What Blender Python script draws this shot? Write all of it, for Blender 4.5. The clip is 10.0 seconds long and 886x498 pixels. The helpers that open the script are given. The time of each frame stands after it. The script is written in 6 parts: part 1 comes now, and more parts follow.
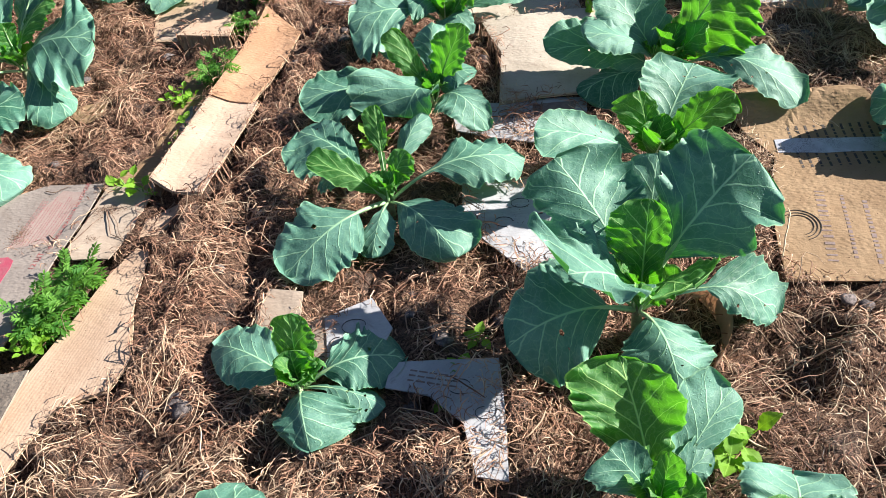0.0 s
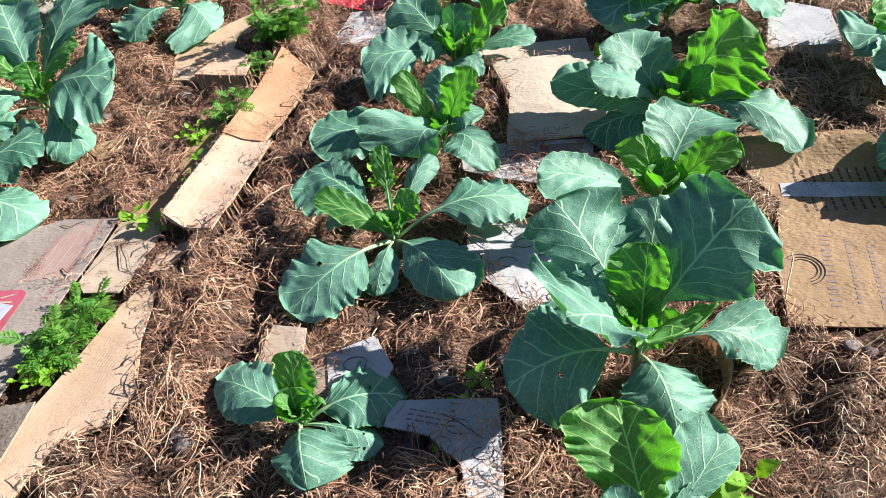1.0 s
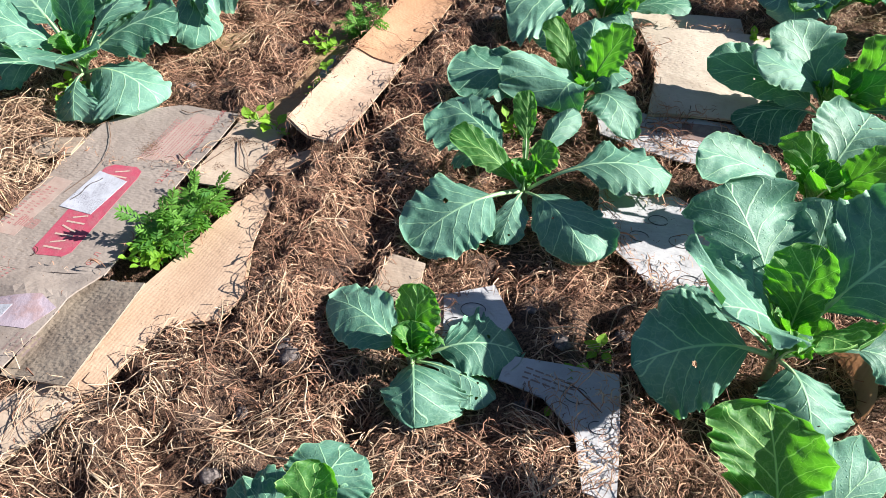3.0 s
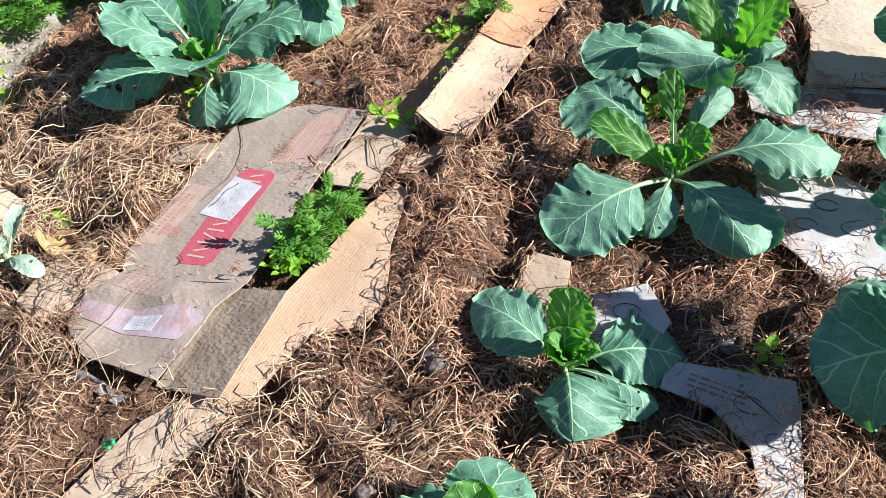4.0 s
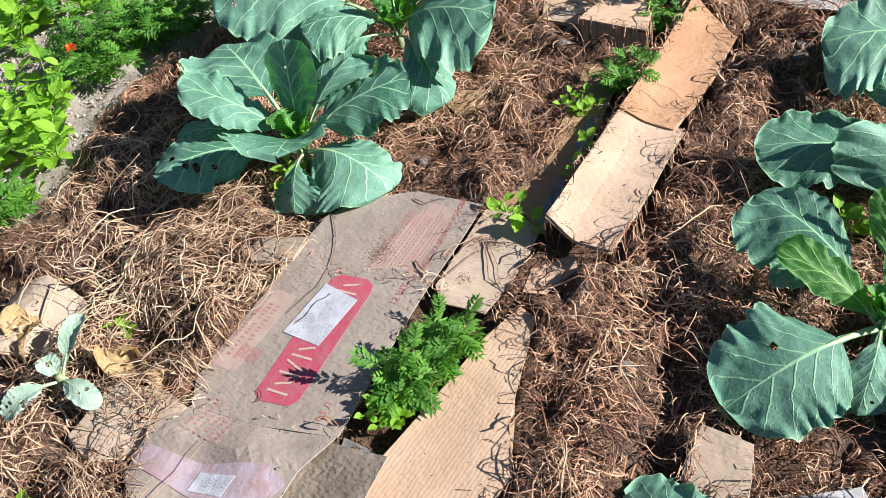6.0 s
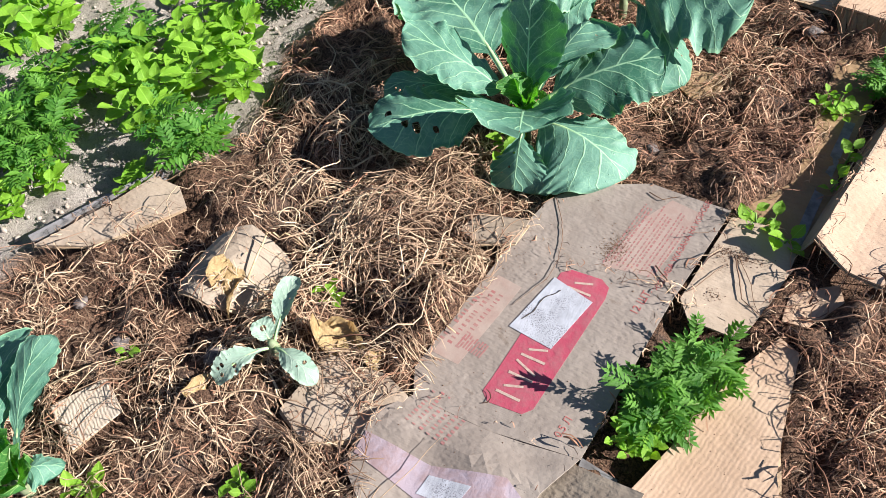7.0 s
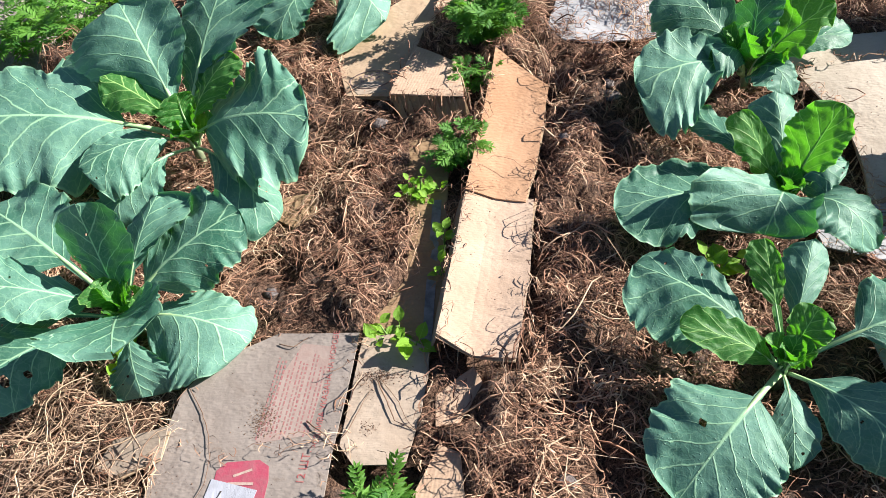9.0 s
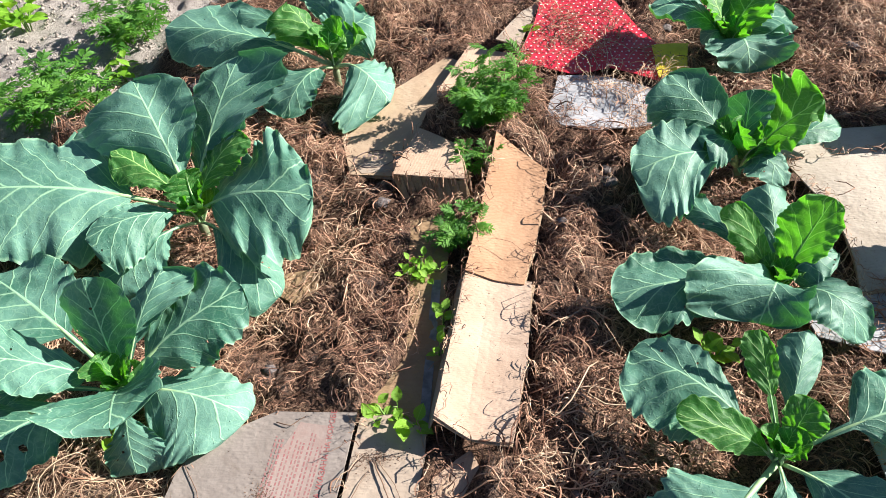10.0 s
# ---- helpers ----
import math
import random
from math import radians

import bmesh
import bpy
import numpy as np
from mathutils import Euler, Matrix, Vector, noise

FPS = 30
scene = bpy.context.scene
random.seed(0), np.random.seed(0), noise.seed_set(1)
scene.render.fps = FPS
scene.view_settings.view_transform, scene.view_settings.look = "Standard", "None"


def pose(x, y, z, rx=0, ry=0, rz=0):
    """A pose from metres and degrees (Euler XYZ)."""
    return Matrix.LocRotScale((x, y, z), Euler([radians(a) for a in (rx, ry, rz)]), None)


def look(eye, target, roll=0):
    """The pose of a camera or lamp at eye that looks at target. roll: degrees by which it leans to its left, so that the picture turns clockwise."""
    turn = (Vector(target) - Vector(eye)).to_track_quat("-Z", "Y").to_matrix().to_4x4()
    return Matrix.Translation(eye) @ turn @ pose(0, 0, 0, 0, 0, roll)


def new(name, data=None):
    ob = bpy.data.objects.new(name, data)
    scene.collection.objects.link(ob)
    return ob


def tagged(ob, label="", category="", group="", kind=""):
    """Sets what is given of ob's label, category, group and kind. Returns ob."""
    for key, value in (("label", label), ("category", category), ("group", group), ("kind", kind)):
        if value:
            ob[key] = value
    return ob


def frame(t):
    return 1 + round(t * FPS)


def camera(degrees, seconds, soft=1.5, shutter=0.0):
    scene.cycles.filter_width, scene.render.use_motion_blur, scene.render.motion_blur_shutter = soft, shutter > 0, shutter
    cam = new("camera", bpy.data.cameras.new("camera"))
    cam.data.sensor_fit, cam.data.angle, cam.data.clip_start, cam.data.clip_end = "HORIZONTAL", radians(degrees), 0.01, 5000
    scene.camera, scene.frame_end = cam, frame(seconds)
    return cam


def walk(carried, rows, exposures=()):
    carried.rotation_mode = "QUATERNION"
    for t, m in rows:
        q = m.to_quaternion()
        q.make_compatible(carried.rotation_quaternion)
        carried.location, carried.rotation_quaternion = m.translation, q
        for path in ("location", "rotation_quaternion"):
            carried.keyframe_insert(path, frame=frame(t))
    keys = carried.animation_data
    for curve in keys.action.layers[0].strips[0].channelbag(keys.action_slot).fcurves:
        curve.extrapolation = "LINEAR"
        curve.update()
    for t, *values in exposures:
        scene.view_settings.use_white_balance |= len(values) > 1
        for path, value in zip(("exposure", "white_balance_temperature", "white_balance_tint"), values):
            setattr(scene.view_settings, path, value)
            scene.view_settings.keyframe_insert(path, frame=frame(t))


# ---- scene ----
cam = camera(59.3, 10.0, soft=0.4)
PATH = [
    (0, (0.02, 0.067, 1.303), (-0.11, 1.446, -0.139), -7.2),
    (0.5, (0.049, 0.063, 1.304), (-0.077, 1.465, -0.117), -6.4),
    (1, (0.059, 0.064, 1.32), (-0.117, 1.504, -0.056), -7.5),
    (1.5, (0.075, 0.072, 1.33), (-0.165, 1.516, -0.033), -7.8),
    (2, (0.085, 0.062, 1.349), (-0.117, 1.493, -0.034), -4.2),
    (2.5, (0.017, 0.074, 1.323), (-0.111, 1.499, -0.074), 1.9),
    (3, (-0.171, 0.079, 1.264), (-0.412, 1.433, -0.188), 1.5),
    (3.2, (-0.285, 0.094, 1.276), (-0.589, 1.401, -0.207), -0.2),
    (4.3, (-0.246, 0.227, 1.237), (-0.757, 1.466, -0.247), -10.0),
    (4.5, (-0.201, 0.315, 1.239), (-0.68, 1.56, -0.252), -10.4),
    (5, (-0.183, 0.434, 1.234), (-0.647, 1.699, -0.244), -11.9),
    (5.5, (-0.298, 0.474, 1.245), (-0.882, 1.708, -0.217), -13.4),
    (6, (-0.511, 0.521, 1.194), (-1.166, 1.704, -0.281), -11.9),
    (6.2, (-0.645, 0.527, 1.178), (-1.317, 1.674, -0.316), -10.9),
    (7.3, (-0.942, 0.541, 1.25), (-1.649, 1.534, -0.335), -8.7),
    (7.5, (-0.913, 0.594, 1.276), (-1.607, 1.611, -0.3), -9.6),
    (8, (-0.816, 0.709, 1.26), (-1.389, 1.844, -0.284), -10.9),
    (8.5, (-0.759, 0.75, 1.273), (-1.078, 1.972, -0.278), -9.7),
    (9, (-0.734, 0.778, 1.279), (-0.845, 2.033, -0.274), -8.0),
    (9.5, (-0.734, 0.786, 1.277), (-0.775, 2.085, -0.243), -6.3),
    (10, (-0.745, 0.786, 1.32), (-0.828, 2.167, -0.124), -5.4),
]
walk(cam, [(t, look(eye, target, roll)) for t, eye, target, roll in PATH],
     exposures=((0, 1.46), (4.5, 1.43), (5.2, 1.38), (6.0, 1.28), (7.5, 1.29), (8.3, 1.32), (9.2, 1.40), (10, 1.43)))

# ---------------------------------------------------------------- light
SUN_AZ, SUN_EL = 14.0, 29.0          # degrees from +x towards +y, and above the ground
world = bpy.data.worlds.new("sky")
scene.world = world
world.use_nodes = True
wn = world.node_tree
sky = wn.nodes.new("ShaderNodeTexSky")
sky.sky_type, sky.sun_disc, sky.dust_density = "NISHITA", False, 0.3
sky.air_density = 0.7
sky.sun_elevation, sky.sun_rotation = radians(SUN_EL), radians(90 - SUN_AZ)
wn.links.new(sky.outputs[0], wn.nodes["Background"].inputs[0])
wn.nodes["Background"].inputs[1].default_value = 0.05
sun = new("sun", bpy.data.lights.new("sun", "SUN"))
sun.data.energy, sun.data.angle, sun.data.color = 5.0, radians(0.53), (1.0, 0.955, 0.89)
sun.matrix_world = look((0, 0, 0), (-math.cos(radians(SUN_AZ)) * math.cos(radians(SUN_EL)), -math.sin(radians(SUN_AZ)) * math.cos(radians(SUN_EL)), -math.sin(radians(SUN_EL))))
sun.location = (4, 3, 5)


# ---------------------------------------------------------------- node helpers
def material(name, rough=0.85, spec=0.3):
    m = bpy.data.materials.new(name)
    m.use_nodes = True
    p = m.node_tree.nodes["Principled BSDF"]
    p.inputs["Roughness"].default_value = rough
    p.inputs["Specular IOR Level"].default_value = spec
    return m, m.node_tree, p


def put(nt, socket, value):
    if isinstance(value, bpy.types.NodeSocket):
        nt.links.new(value, socket)
    elif isinstance(value, tuple) and len(value) == 3 and socket.type == "RGBA":
        socket.default_value = (*value, 1)
    else:
        socket.default_value = value


def calc(nt, op, a, b=0.0, c=0.0):
    n = nt.nodes.new("ShaderNodeMath")
    n.operation = op
    for socket, v in zip(n.inputs, (a, b, c)):
        put(nt, socket, v)
    return n.outputs[0]


def blend(nt, fac, a, b, mode="MIX"):
    n = nt.nodes.new("ShaderNodeMix")
    n.data_type, n.blend_type = "RGBA", mode
    put(nt, n.inputs[0], fac)
    put(nt, n.inputs[6], a)
    put(nt, n.inputs[7], b)
    return n.outputs[2]


def step(nt, v, lo, hi, a=0.0, b=1.0):
    n = nt.nodes.new("ShaderNodeMapRange")
    n.interpolation_type = "SMOOTHSTEP"
    for socket, x in zip(n.inputs, (v, lo, hi, a, b)):
        put(nt, socket, x)
    return n.outputs[0]


def noisy(nt, scale, detail=4.0, rough=0.6, vector=None, distort=0.0):
    n = nt.nodes.new("ShaderNodeTexNoise")
    n.inputs["Scale"].default_value, n.inputs["Detail"].default_value = scale, detail
    n.inputs["Roughness"].default_value, n.inputs["Distortion"].default_value = rough, distort
    if vector is not None:
        nt.links.new(vector, n.inputs["Vector"])
    return n.outputs["Fac"]


def cells(nt, scale, feature="F1", vector=None):
    n = nt.nodes.new("ShaderNodeTexVoronoi")
    n.feature = feature
    n.inputs["Scale"].default_value = scale
    if vector is not None:
        nt.links.new(vector, n.inputs["Vector"])
    return n


def coords(nt, which="Object"):
    return nt.nodes.new("ShaderNodeTexCoord").outputs[which]


def stretched(nt, vector, scale, turn=0.0):
    n = nt.nodes.new("ShaderNodeMapping")
    n.inputs["Scale"].default_value = scale
    n.inputs["Rotation"].default_value = (0, 0, radians(turn))
    nt.links.new(vector, n.inputs["Vector"])
    return n.outputs[0]


def bump(nt, p, height, strength=0.5, distance=0.002):
    n = nt.nodes.new("ShaderNodeBump")
    n.inputs["Strength"].default_value, n.inputs["Distance"].default_value = strength, distance
    nt.links.new(height, n.inputs["Height"])
    nt.links.new(n.outputs[0], p.inputs["Normal"])
    return n.outputs[0]


def ramp(nt, fac, stops):
    n = nt.nodes.new("ShaderNodeValToRGB")
    while len(n.color_ramp.elements) < len(stops):
        n.color_ramp.elements.new(0.5)
    for e, (pos, col) in zip(n.color_ramp.elements, stops):
        e.position, e.color = pos, (*col, 1)
    nt.links.new(fac, n.inputs[0])
    return n.outputs[0]


# ---------------------------------------------------------------- materials
def leaf_material(name, deep, pale, vein, through_col, lets=0.3, wax=0.5):
    """Waxy brassica leaf: midrib, side veins and a fine net along the leaf's own map."""
    m, nt, p = material(name, 0.5, 0.30)
    uv = nt.nodes.new("ShaderNodeSeparateXYZ")
    uvmap = coords(nt, "UV")
    nt.links.new(uvmap, uv.inputs[0])
    u, v = uv.outputs[0], uv.outputs[1]
    side = calc(nt, "SUBTRACT", u, 0.5)
    a = calc(nt, "MULTIPLY", calc(nt, "ABSOLUTE", side), 2.0)
    wob = calc(nt, "MULTIPLY", calc(nt, "SUBTRACT", noisy(nt, 6.0, 3.0, vector=uvmap), 0.5), 0.34)
    reach_ = calc(nt, "MULTIPLY", calc(nt, "POWER", a, 0.8), calc(nt, "SUBTRACT", 2.7, calc(nt, "MULTIPLY", v, 1.2)))
    q = calc(nt, "ADD", calc(nt, "SUBTRACT", calc(nt, "MULTIPLY", calc(nt, "POWER", v, 0.85), 5.2), reach_), wob)
    q = calc(nt, "ADD", q, calc(nt, "MULTIPLY", calc(nt, "SIGN", side), 0.22))
    d = calc(nt, "ABSOLUTE", calc(nt, "SUBTRACT", calc(nt, "FRACT", q), 0.5))
    thin = calc(nt, "ADD", 0.014, calc(nt, "MULTIPLY", calc(nt, "POWER", calc(nt, "SUBTRACT", 1.0, a), 1.5), 0.050))
    sidev = calc(nt, "SUBTRACT", 1.0, step(nt, d, calc(nt, "MULTIPLY", thin, 0.3), calc(nt, "MULTIPLY", thin, 1.5)))
    q2 = calc(nt, "ADD", calc(nt, "SUBTRACT", calc(nt, "MULTIPLY", q, 1.0), calc(nt, "MULTIPLY", a, 1.1)), calc(nt, "MULTIPLY", wob, 1.2))
    d2 = calc(nt, "ABSOLUTE", calc(nt, "SUBTRACT", calc(nt, "FRACT", q2), 0.5))
    forks = calc(nt, "MULTIPLY", calc(nt, "SUBTRACT", 1.0, step(nt, d2, 0.006, 0.034)), step(nt, a, 0.42, 0.62))
    sidev = calc(nt, "MAXIMUM", sidev, calc(nt, "MULTIPLY", forks, 0.55))
    midv = calc(nt, "SUBTRACT", 1.0, step(nt, calc(nt, "MULTIPLY", a, calc(nt, "ADD", 0.5, calc(nt, "MULTIPLY", v, 1.9))), 0.012, 0.05))
    shake = nt.nodes.new("ShaderNodeTexNoise")
    shake.inputs["Scale"].default_value = 14.0
    nt.links.new(uvmap, shake.inputs["Vector"])
    warped = blend(nt, 0.09, uvmap, shake.outputs["Color"], "ADD")
    net = cells(nt, 1.0, "DISTANCE_TO_EDGE", stretched(nt, warped, (10, 13, 1)))
    netv = calc(nt, "MULTIPLY", calc(nt, "SUBTRACT", 1.0, step(nt, net.outputs["Distance"], 0.0, 0.08)), 0.17)
    veins = calc(nt, "MAXIMUM", calc(nt, "MAXIMUM", calc(nt, "MULTIPLY", sidev, 0.85), midv), netv)
    veins = calc(nt, "MAXIMUM", veins, calc(nt, "MULTIPLY", step(nt, a, 0.955, 0.985), 0.6))
    rnd = nt.nodes.new("ShaderNodeObjectInfo").outputs["Random"]
    blot = calc(nt, "ADD", calc(nt, "MULTIPLY", step(nt, noisy(nt, 7.0, 5.0, 0.6, coords(nt)), 0.3, 0.7), 0.65), calc(nt, "MULTIPLY", rnd, 0.4))
    base = blend(nt, blot, deep, pale)
    speck = step(nt, noisy(nt, 420.0, 2.0, 0.6, coords(nt)), 0.56, 0.7)
    base = blend(nt, calc(nt, "MULTIPLY", speck, 0.09), base, (0.55, 0.62, 0.58))
    col = blend(nt, veins, base, vein)
    nt.links.new(col, p.inputs["Base Color"])
    drop = cells(nt, 130.0, "F1", coords(nt))
    wet = calc(nt, "MULTIPLY", calc(nt, "SUBTRACT", 1.0, step(nt, drop.outputs["Distance"], 0.1, 0.24)), step(nt, noisy(nt, 30.0, 2.0, 0.5, coords(nt)), 0.5, 0.58))
    nt.links.new(calc(nt, "SUBTRACT", calc(nt, "ADD", 0.46, calc(nt, "MULTIPLY", blot, 0.14)), calc(nt, "MULTIPLY", wet, 0.3)), p.inputs["Roughness"])
    quilt = calc(nt, "ADD", calc(nt, "MULTIPLY", calc(nt, "POWER", d, 0.6), 0.22), calc(nt, "MULTIPLY", noisy(nt, 55.0, 4.0, 0.65, coords(nt)), 0.75))
    height = calc(nt, "ADD", calc(nt, "SUBTRACT", quilt, calc(nt, "MULTIPLY", veins, 0.35)), calc(nt, "MULTIPLY", wet, 0.5))
    normal = bump(nt, p, height, 0.55, 0.004)
    tr = nt.nodes.new("ShaderNodeBsdfTranslucent")
    nt.links.new(blend(nt, calc(nt, "MULTIPLY", veins, 0.55), through_col, tuple(min(1.0, 1.9 * c + 0.08) for c in through_col)), tr.inputs[0])
    nt.links.new(normal, tr.inputs[1])
    mix = nt.nodes.new("ShaderNodeMixShader")
    mix.inputs[0].default_value = lets
    nt.links.new(p.outputs[0], mix.inputs[1])
    nt.links.new(tr.outputs[0], mix.inputs[2])
    nt.links.new(mix.outputs[0], nt.nodes["Material Output"].inputs[0])
    return m


def herb_material(name, col, col2, through_col, lets=0.35, veined=False):
    m, nt, p = material(name, 0.5, 0.35)
    rnd = nt.nodes.new("ShaderNodeObjectInfo").outputs["Random"]
    isl = nt.nodes.new("ShaderNodeNewGeometry").outputs["Random Per Island"]
    f = calc(nt, "ADD", calc(nt, "MULTIPLY", rnd, 0.5), calc(nt, "MULTIPLY", isl, 0.5))
    grain = noisy(nt, 160.0, 3.0, 0.6, coords(nt))
    c = blend(nt, f, col, col2)
    if veined:
        xyz = nt.nodes.new("ShaderNodeSeparateXYZ")
        nt.links.new(coords(nt), xyz.inputs[0])
        ay = calc(nt, "ABSOLUTE", xyz.outputs[1])
        w = calc(nt, "FRACT", calc(nt, "SUBTRACT", calc(nt, "MULTIPLY", xyz.outputs[0], 11.0), calc(nt, "MULTIPLY", ay, 9.0)))
        groove = calc(nt, "MULTIPLY", calc(nt, "ABSOLUTE", calc(nt, "SUBTRACT", w, 0.5)), 2.0)
        c = blend(nt, calc(nt, "MULTIPLY", step(nt, groove, 0.7, 1.0), 0.45), c, tuple(0.45 * x for x in col))
        c = blend(nt, calc(nt, "MULTIPLY", calc(nt, "SUBTRACT", 1.0, step(nt, ay, 0.004, 0.02)), 0.6), c, tuple(min(1.0, 1.3 * x + 0.05) for x in col2))
    nt.links.new(blend(nt, calc(nt, "MULTIPLY", grain, 0.35), c, tuple(0.55 * x for x in col)), p.inputs["Base Color"])
    n = bump(nt, p, grain, 0.4, 0.002)
    tr = nt.nodes.new("ShaderNodeBsdfTranslucent")
    put(nt, tr.inputs[0], through_col)
    mix = nt.nodes.new("ShaderNodeMixShader")
    mix.inputs[0].default_value = lets
    nt.links.new(p.outputs[0], mix.inputs[1])
    nt.links.new(tr.outputs[0], mix.inputs[2])
    nt.links.new(mix.outputs[0], nt.nodes["Material Output"].inputs[0])
    return m


def card_material(name, light, dark, turn=0.0, pitch=150.0, relief=0.5, stain=(0.13, 0.085, 0.055), flute=0.0):
    """Worn board: pressed dimples or flutes in the liner, blotches, damp stains and grit."""
    m, nt, p = material(name, 0.85, 0.2)
    ob = coords(nt)
    fl = nt.nodes.new("ShaderNodeTexWave")
    fl.wave_type, fl.bands_direction = "BANDS", "X"
    fl.inputs["Scale"].default_value, fl.inputs["Distortion"].default_value = pitch / 6.28, 4.0
    fl.inputs["Detail"].default_value, fl.inputs["Detail Scale"].default_value = 3.0, 1.2
    nt.links.new(stretched(nt, ob, (1, 1, 1), turn), fl.inputs["Vector"])
    fibre = noisy(nt, 90.0, 4.0, 0.7, stretched(nt, ob, (0.25, 2.5, 1), turn))
    cloud = noisy(nt, 7.0, 6.0, 0.65, ob, 0.4)
    pit = cells(nt, 1.0, "SMOOTH_F1", stretched(nt, ob, (95, 170, 60), turn)).outputs["Distance"]
    worn = step(nt, noisy(nt, 9.0, 3.0, 0.6, ob), 0.35, 0.65, 0.25, 1.0)
    c = blend(nt, step(nt, cloud, 0.32, 0.68), light, dark)
    c = blend(nt, calc(nt, "MULTIPLY", step(nt, fibre, 0.45, 0.75), 0.3), c, dark)
    c = blend(nt, calc(nt, "MULTIPLY", step(nt, fl.outputs["Fac"], 0.2, 0.9), flute), c, tuple(0.62 * x for x in dark))
    c = blend(nt, calc(nt, "MULTIPLY", step(nt, noisy(nt, 4.2, 6.0, 0.7, ob, 0.8), 0.58, 0.74), 0.5), c, stain)
    c = blend(nt, calc(nt, "MULTIPLY", step(nt, noisy(nt, 21.0, 5.0, 0.75, ob, 0.8), 0.60, 0.72), 0.4), c, stain)
    c = blend(nt, calc(nt, "MULTIPLY", step(nt, noisy(nt, 330.0, 2.0, 0.6, ob), 0.66, 0.75), 0.55), c, stain)
    nt.links.new(c, p.inputs["Base Color"])
    h = calc(nt, "ADD", calc(nt, "MULTIPLY", calc(nt, "MULTIPLY", pit, worn), 0.55), calc(nt, "MULTIPLY", fibre, 0.25))
    h = calc(nt, "ADD", h, calc(nt, "MULTIPLY", noisy(nt, 28.0, 4.0, 0.6, ob), 0.9))
    h = calc(nt, "ADD", h, calc(nt, "MULTIPLY", fl.outputs["Fac"], flute))
    bump(nt, p, h, relief, 0.004)
    return m


def plain_material(name, col, col2, rough=0.7, scale=60.0, relief=0.3, spec=0.3):
    m, nt, p = material(name, rough, spec)
    f = noisy(nt, scale, 5.0, 0.65, coords(nt))
    nt.links.new(blend(nt, step(nt, f, 0.35, 0.7), col, col2), p.inputs["Base Color"])
    bump(nt, p, f, relief, 0.003)
    return m


def strand_material(name, stops, lets=0.0):
    m, nt, p = material(name, 0.62, 0.3)
    isl = nt.nodes.new("ShaderNodeNewGeometry").outputs["Random Per Island"]
    ob = coords(nt)
    patch = noisy(nt, 5.0, 4.0, 0.6, ob)
    f = calc(nt, "ADD", calc(nt, "MULTIPLY", isl, 0.62), calc(nt, "MULTIPLY", step(nt, patch, 0.35, 0.65), 0.38))
    c = ramp(nt, f, stops)
    c = blend(nt, calc(nt, "MULTIPLY", noisy(nt, 240.0, 2.0, 0.6, ob), 0.32), c, (0.07, 0.045, 0.03))
    nt.links.new(c, p.inputs["Base Color"])
    return m


CABBAGE = leaf_material("cabbage_leaf", (0.023, 0.110, 0.068), (0.148, 0.308, 0.238), (0.32, 0.55, 0.34), (0.08, 0.44, 0.01), 0.13)
YOUNG = leaf_material("young_cabbage_leaf", (0.028, 0.125, 0.028), (0.085, 0.245, 0.065), (0.42, 0.68, 0.22), (0.15, 0.56, 0.015), 0.33)
RIB = plain_material("cabbage_rib", (0.42, 0.60, 0.32), (0.30, 0.48, 0.22), 0.45, 80.0, 0.2, 0.4)
STEM = plain_material("cabbage_stem", (0.22, 0.30, 0.17), (0.16, 0.16, 0.10), 0.6, 60.0, 0.4)
BLIGHT = leaf_material("powdery_leaf", (0.16, 0.26, 0.20), (0.33, 0.44, 0.37), (0.42, 0.52, 0.42), (0.14, 0.3, 0.06), 0.15)
MARIGOLD = herb_material("marigold_leaf", (0.025, 0.120, 0.018), (0.21, 0.45, 0.06), (0.18, 0.52, 0.015), 0.28)
WEED = herb_material("weed_leaf", (0.12, 0.31, 0.020), (0.33, 0.58, 0.06), (0.32, 0.64, 0.015), 0.36, True)
WEEDSTEM = plain_material("weed_stem", (0.14, 0.26, 0.05), (0.2, 0.3, 0.1), 0.6)
PETAL = plain_material("orange_petal", (0.75, 0.12, 0.01), (0.5, 0.05, 0.01), 0.6, 120.0)
DRYLEAF = plain_material("dry_leaf", (0.62, 0.46, 0.25), (0.45, 0.31, 0.15), 0.75, 70.0, 0.8)
TAN = card_material("tan_corrugated_card", (0.525, 0.392, 0.275), (0.425, 0.300, 0.200), 75, 640, flute=0.2)
STRIPE = card_material("wood_toned_card", (0.520, 0.375, 0.275), (0.425, 0.292, 0.205), 14, 260, 0.40, flute=0.12)
BOXCARD = card_material("printed_box_card", (0.300, 0.256, 0.228), (0.230, 0.192, 0.170), 84, 620, 0.65)
GREYCARD = card_material("greyish_box_card", (0.317, 0.264, 0.211), (0.246, 0.194, 0.154), 84, 620, 0.9)
PALECARD = card_material("pale_card", (0.425, 0.342, 0.272), (0.335, 0.260, 0.200), 84, 620, 0.65)
WHITECARD = card_material("white_coated_card", (0.46, 0.46, 0.48), (0.33, 0.33, 0.35), 0, 700, 0.45, (0.16, 0.13, 0.11))
BROWNCARD = card_material("brown_embossed_card", (0.325, 0.222, 0.132), (0.245, 0.158, 0.090), 88, 620, 1.0)
FLAPCARD = card_material("warm_pale_card", (0.520, 0.382, 0.292), (0.435, 0.308, 0.226), 78, 420, 0.6, flute=0.1)
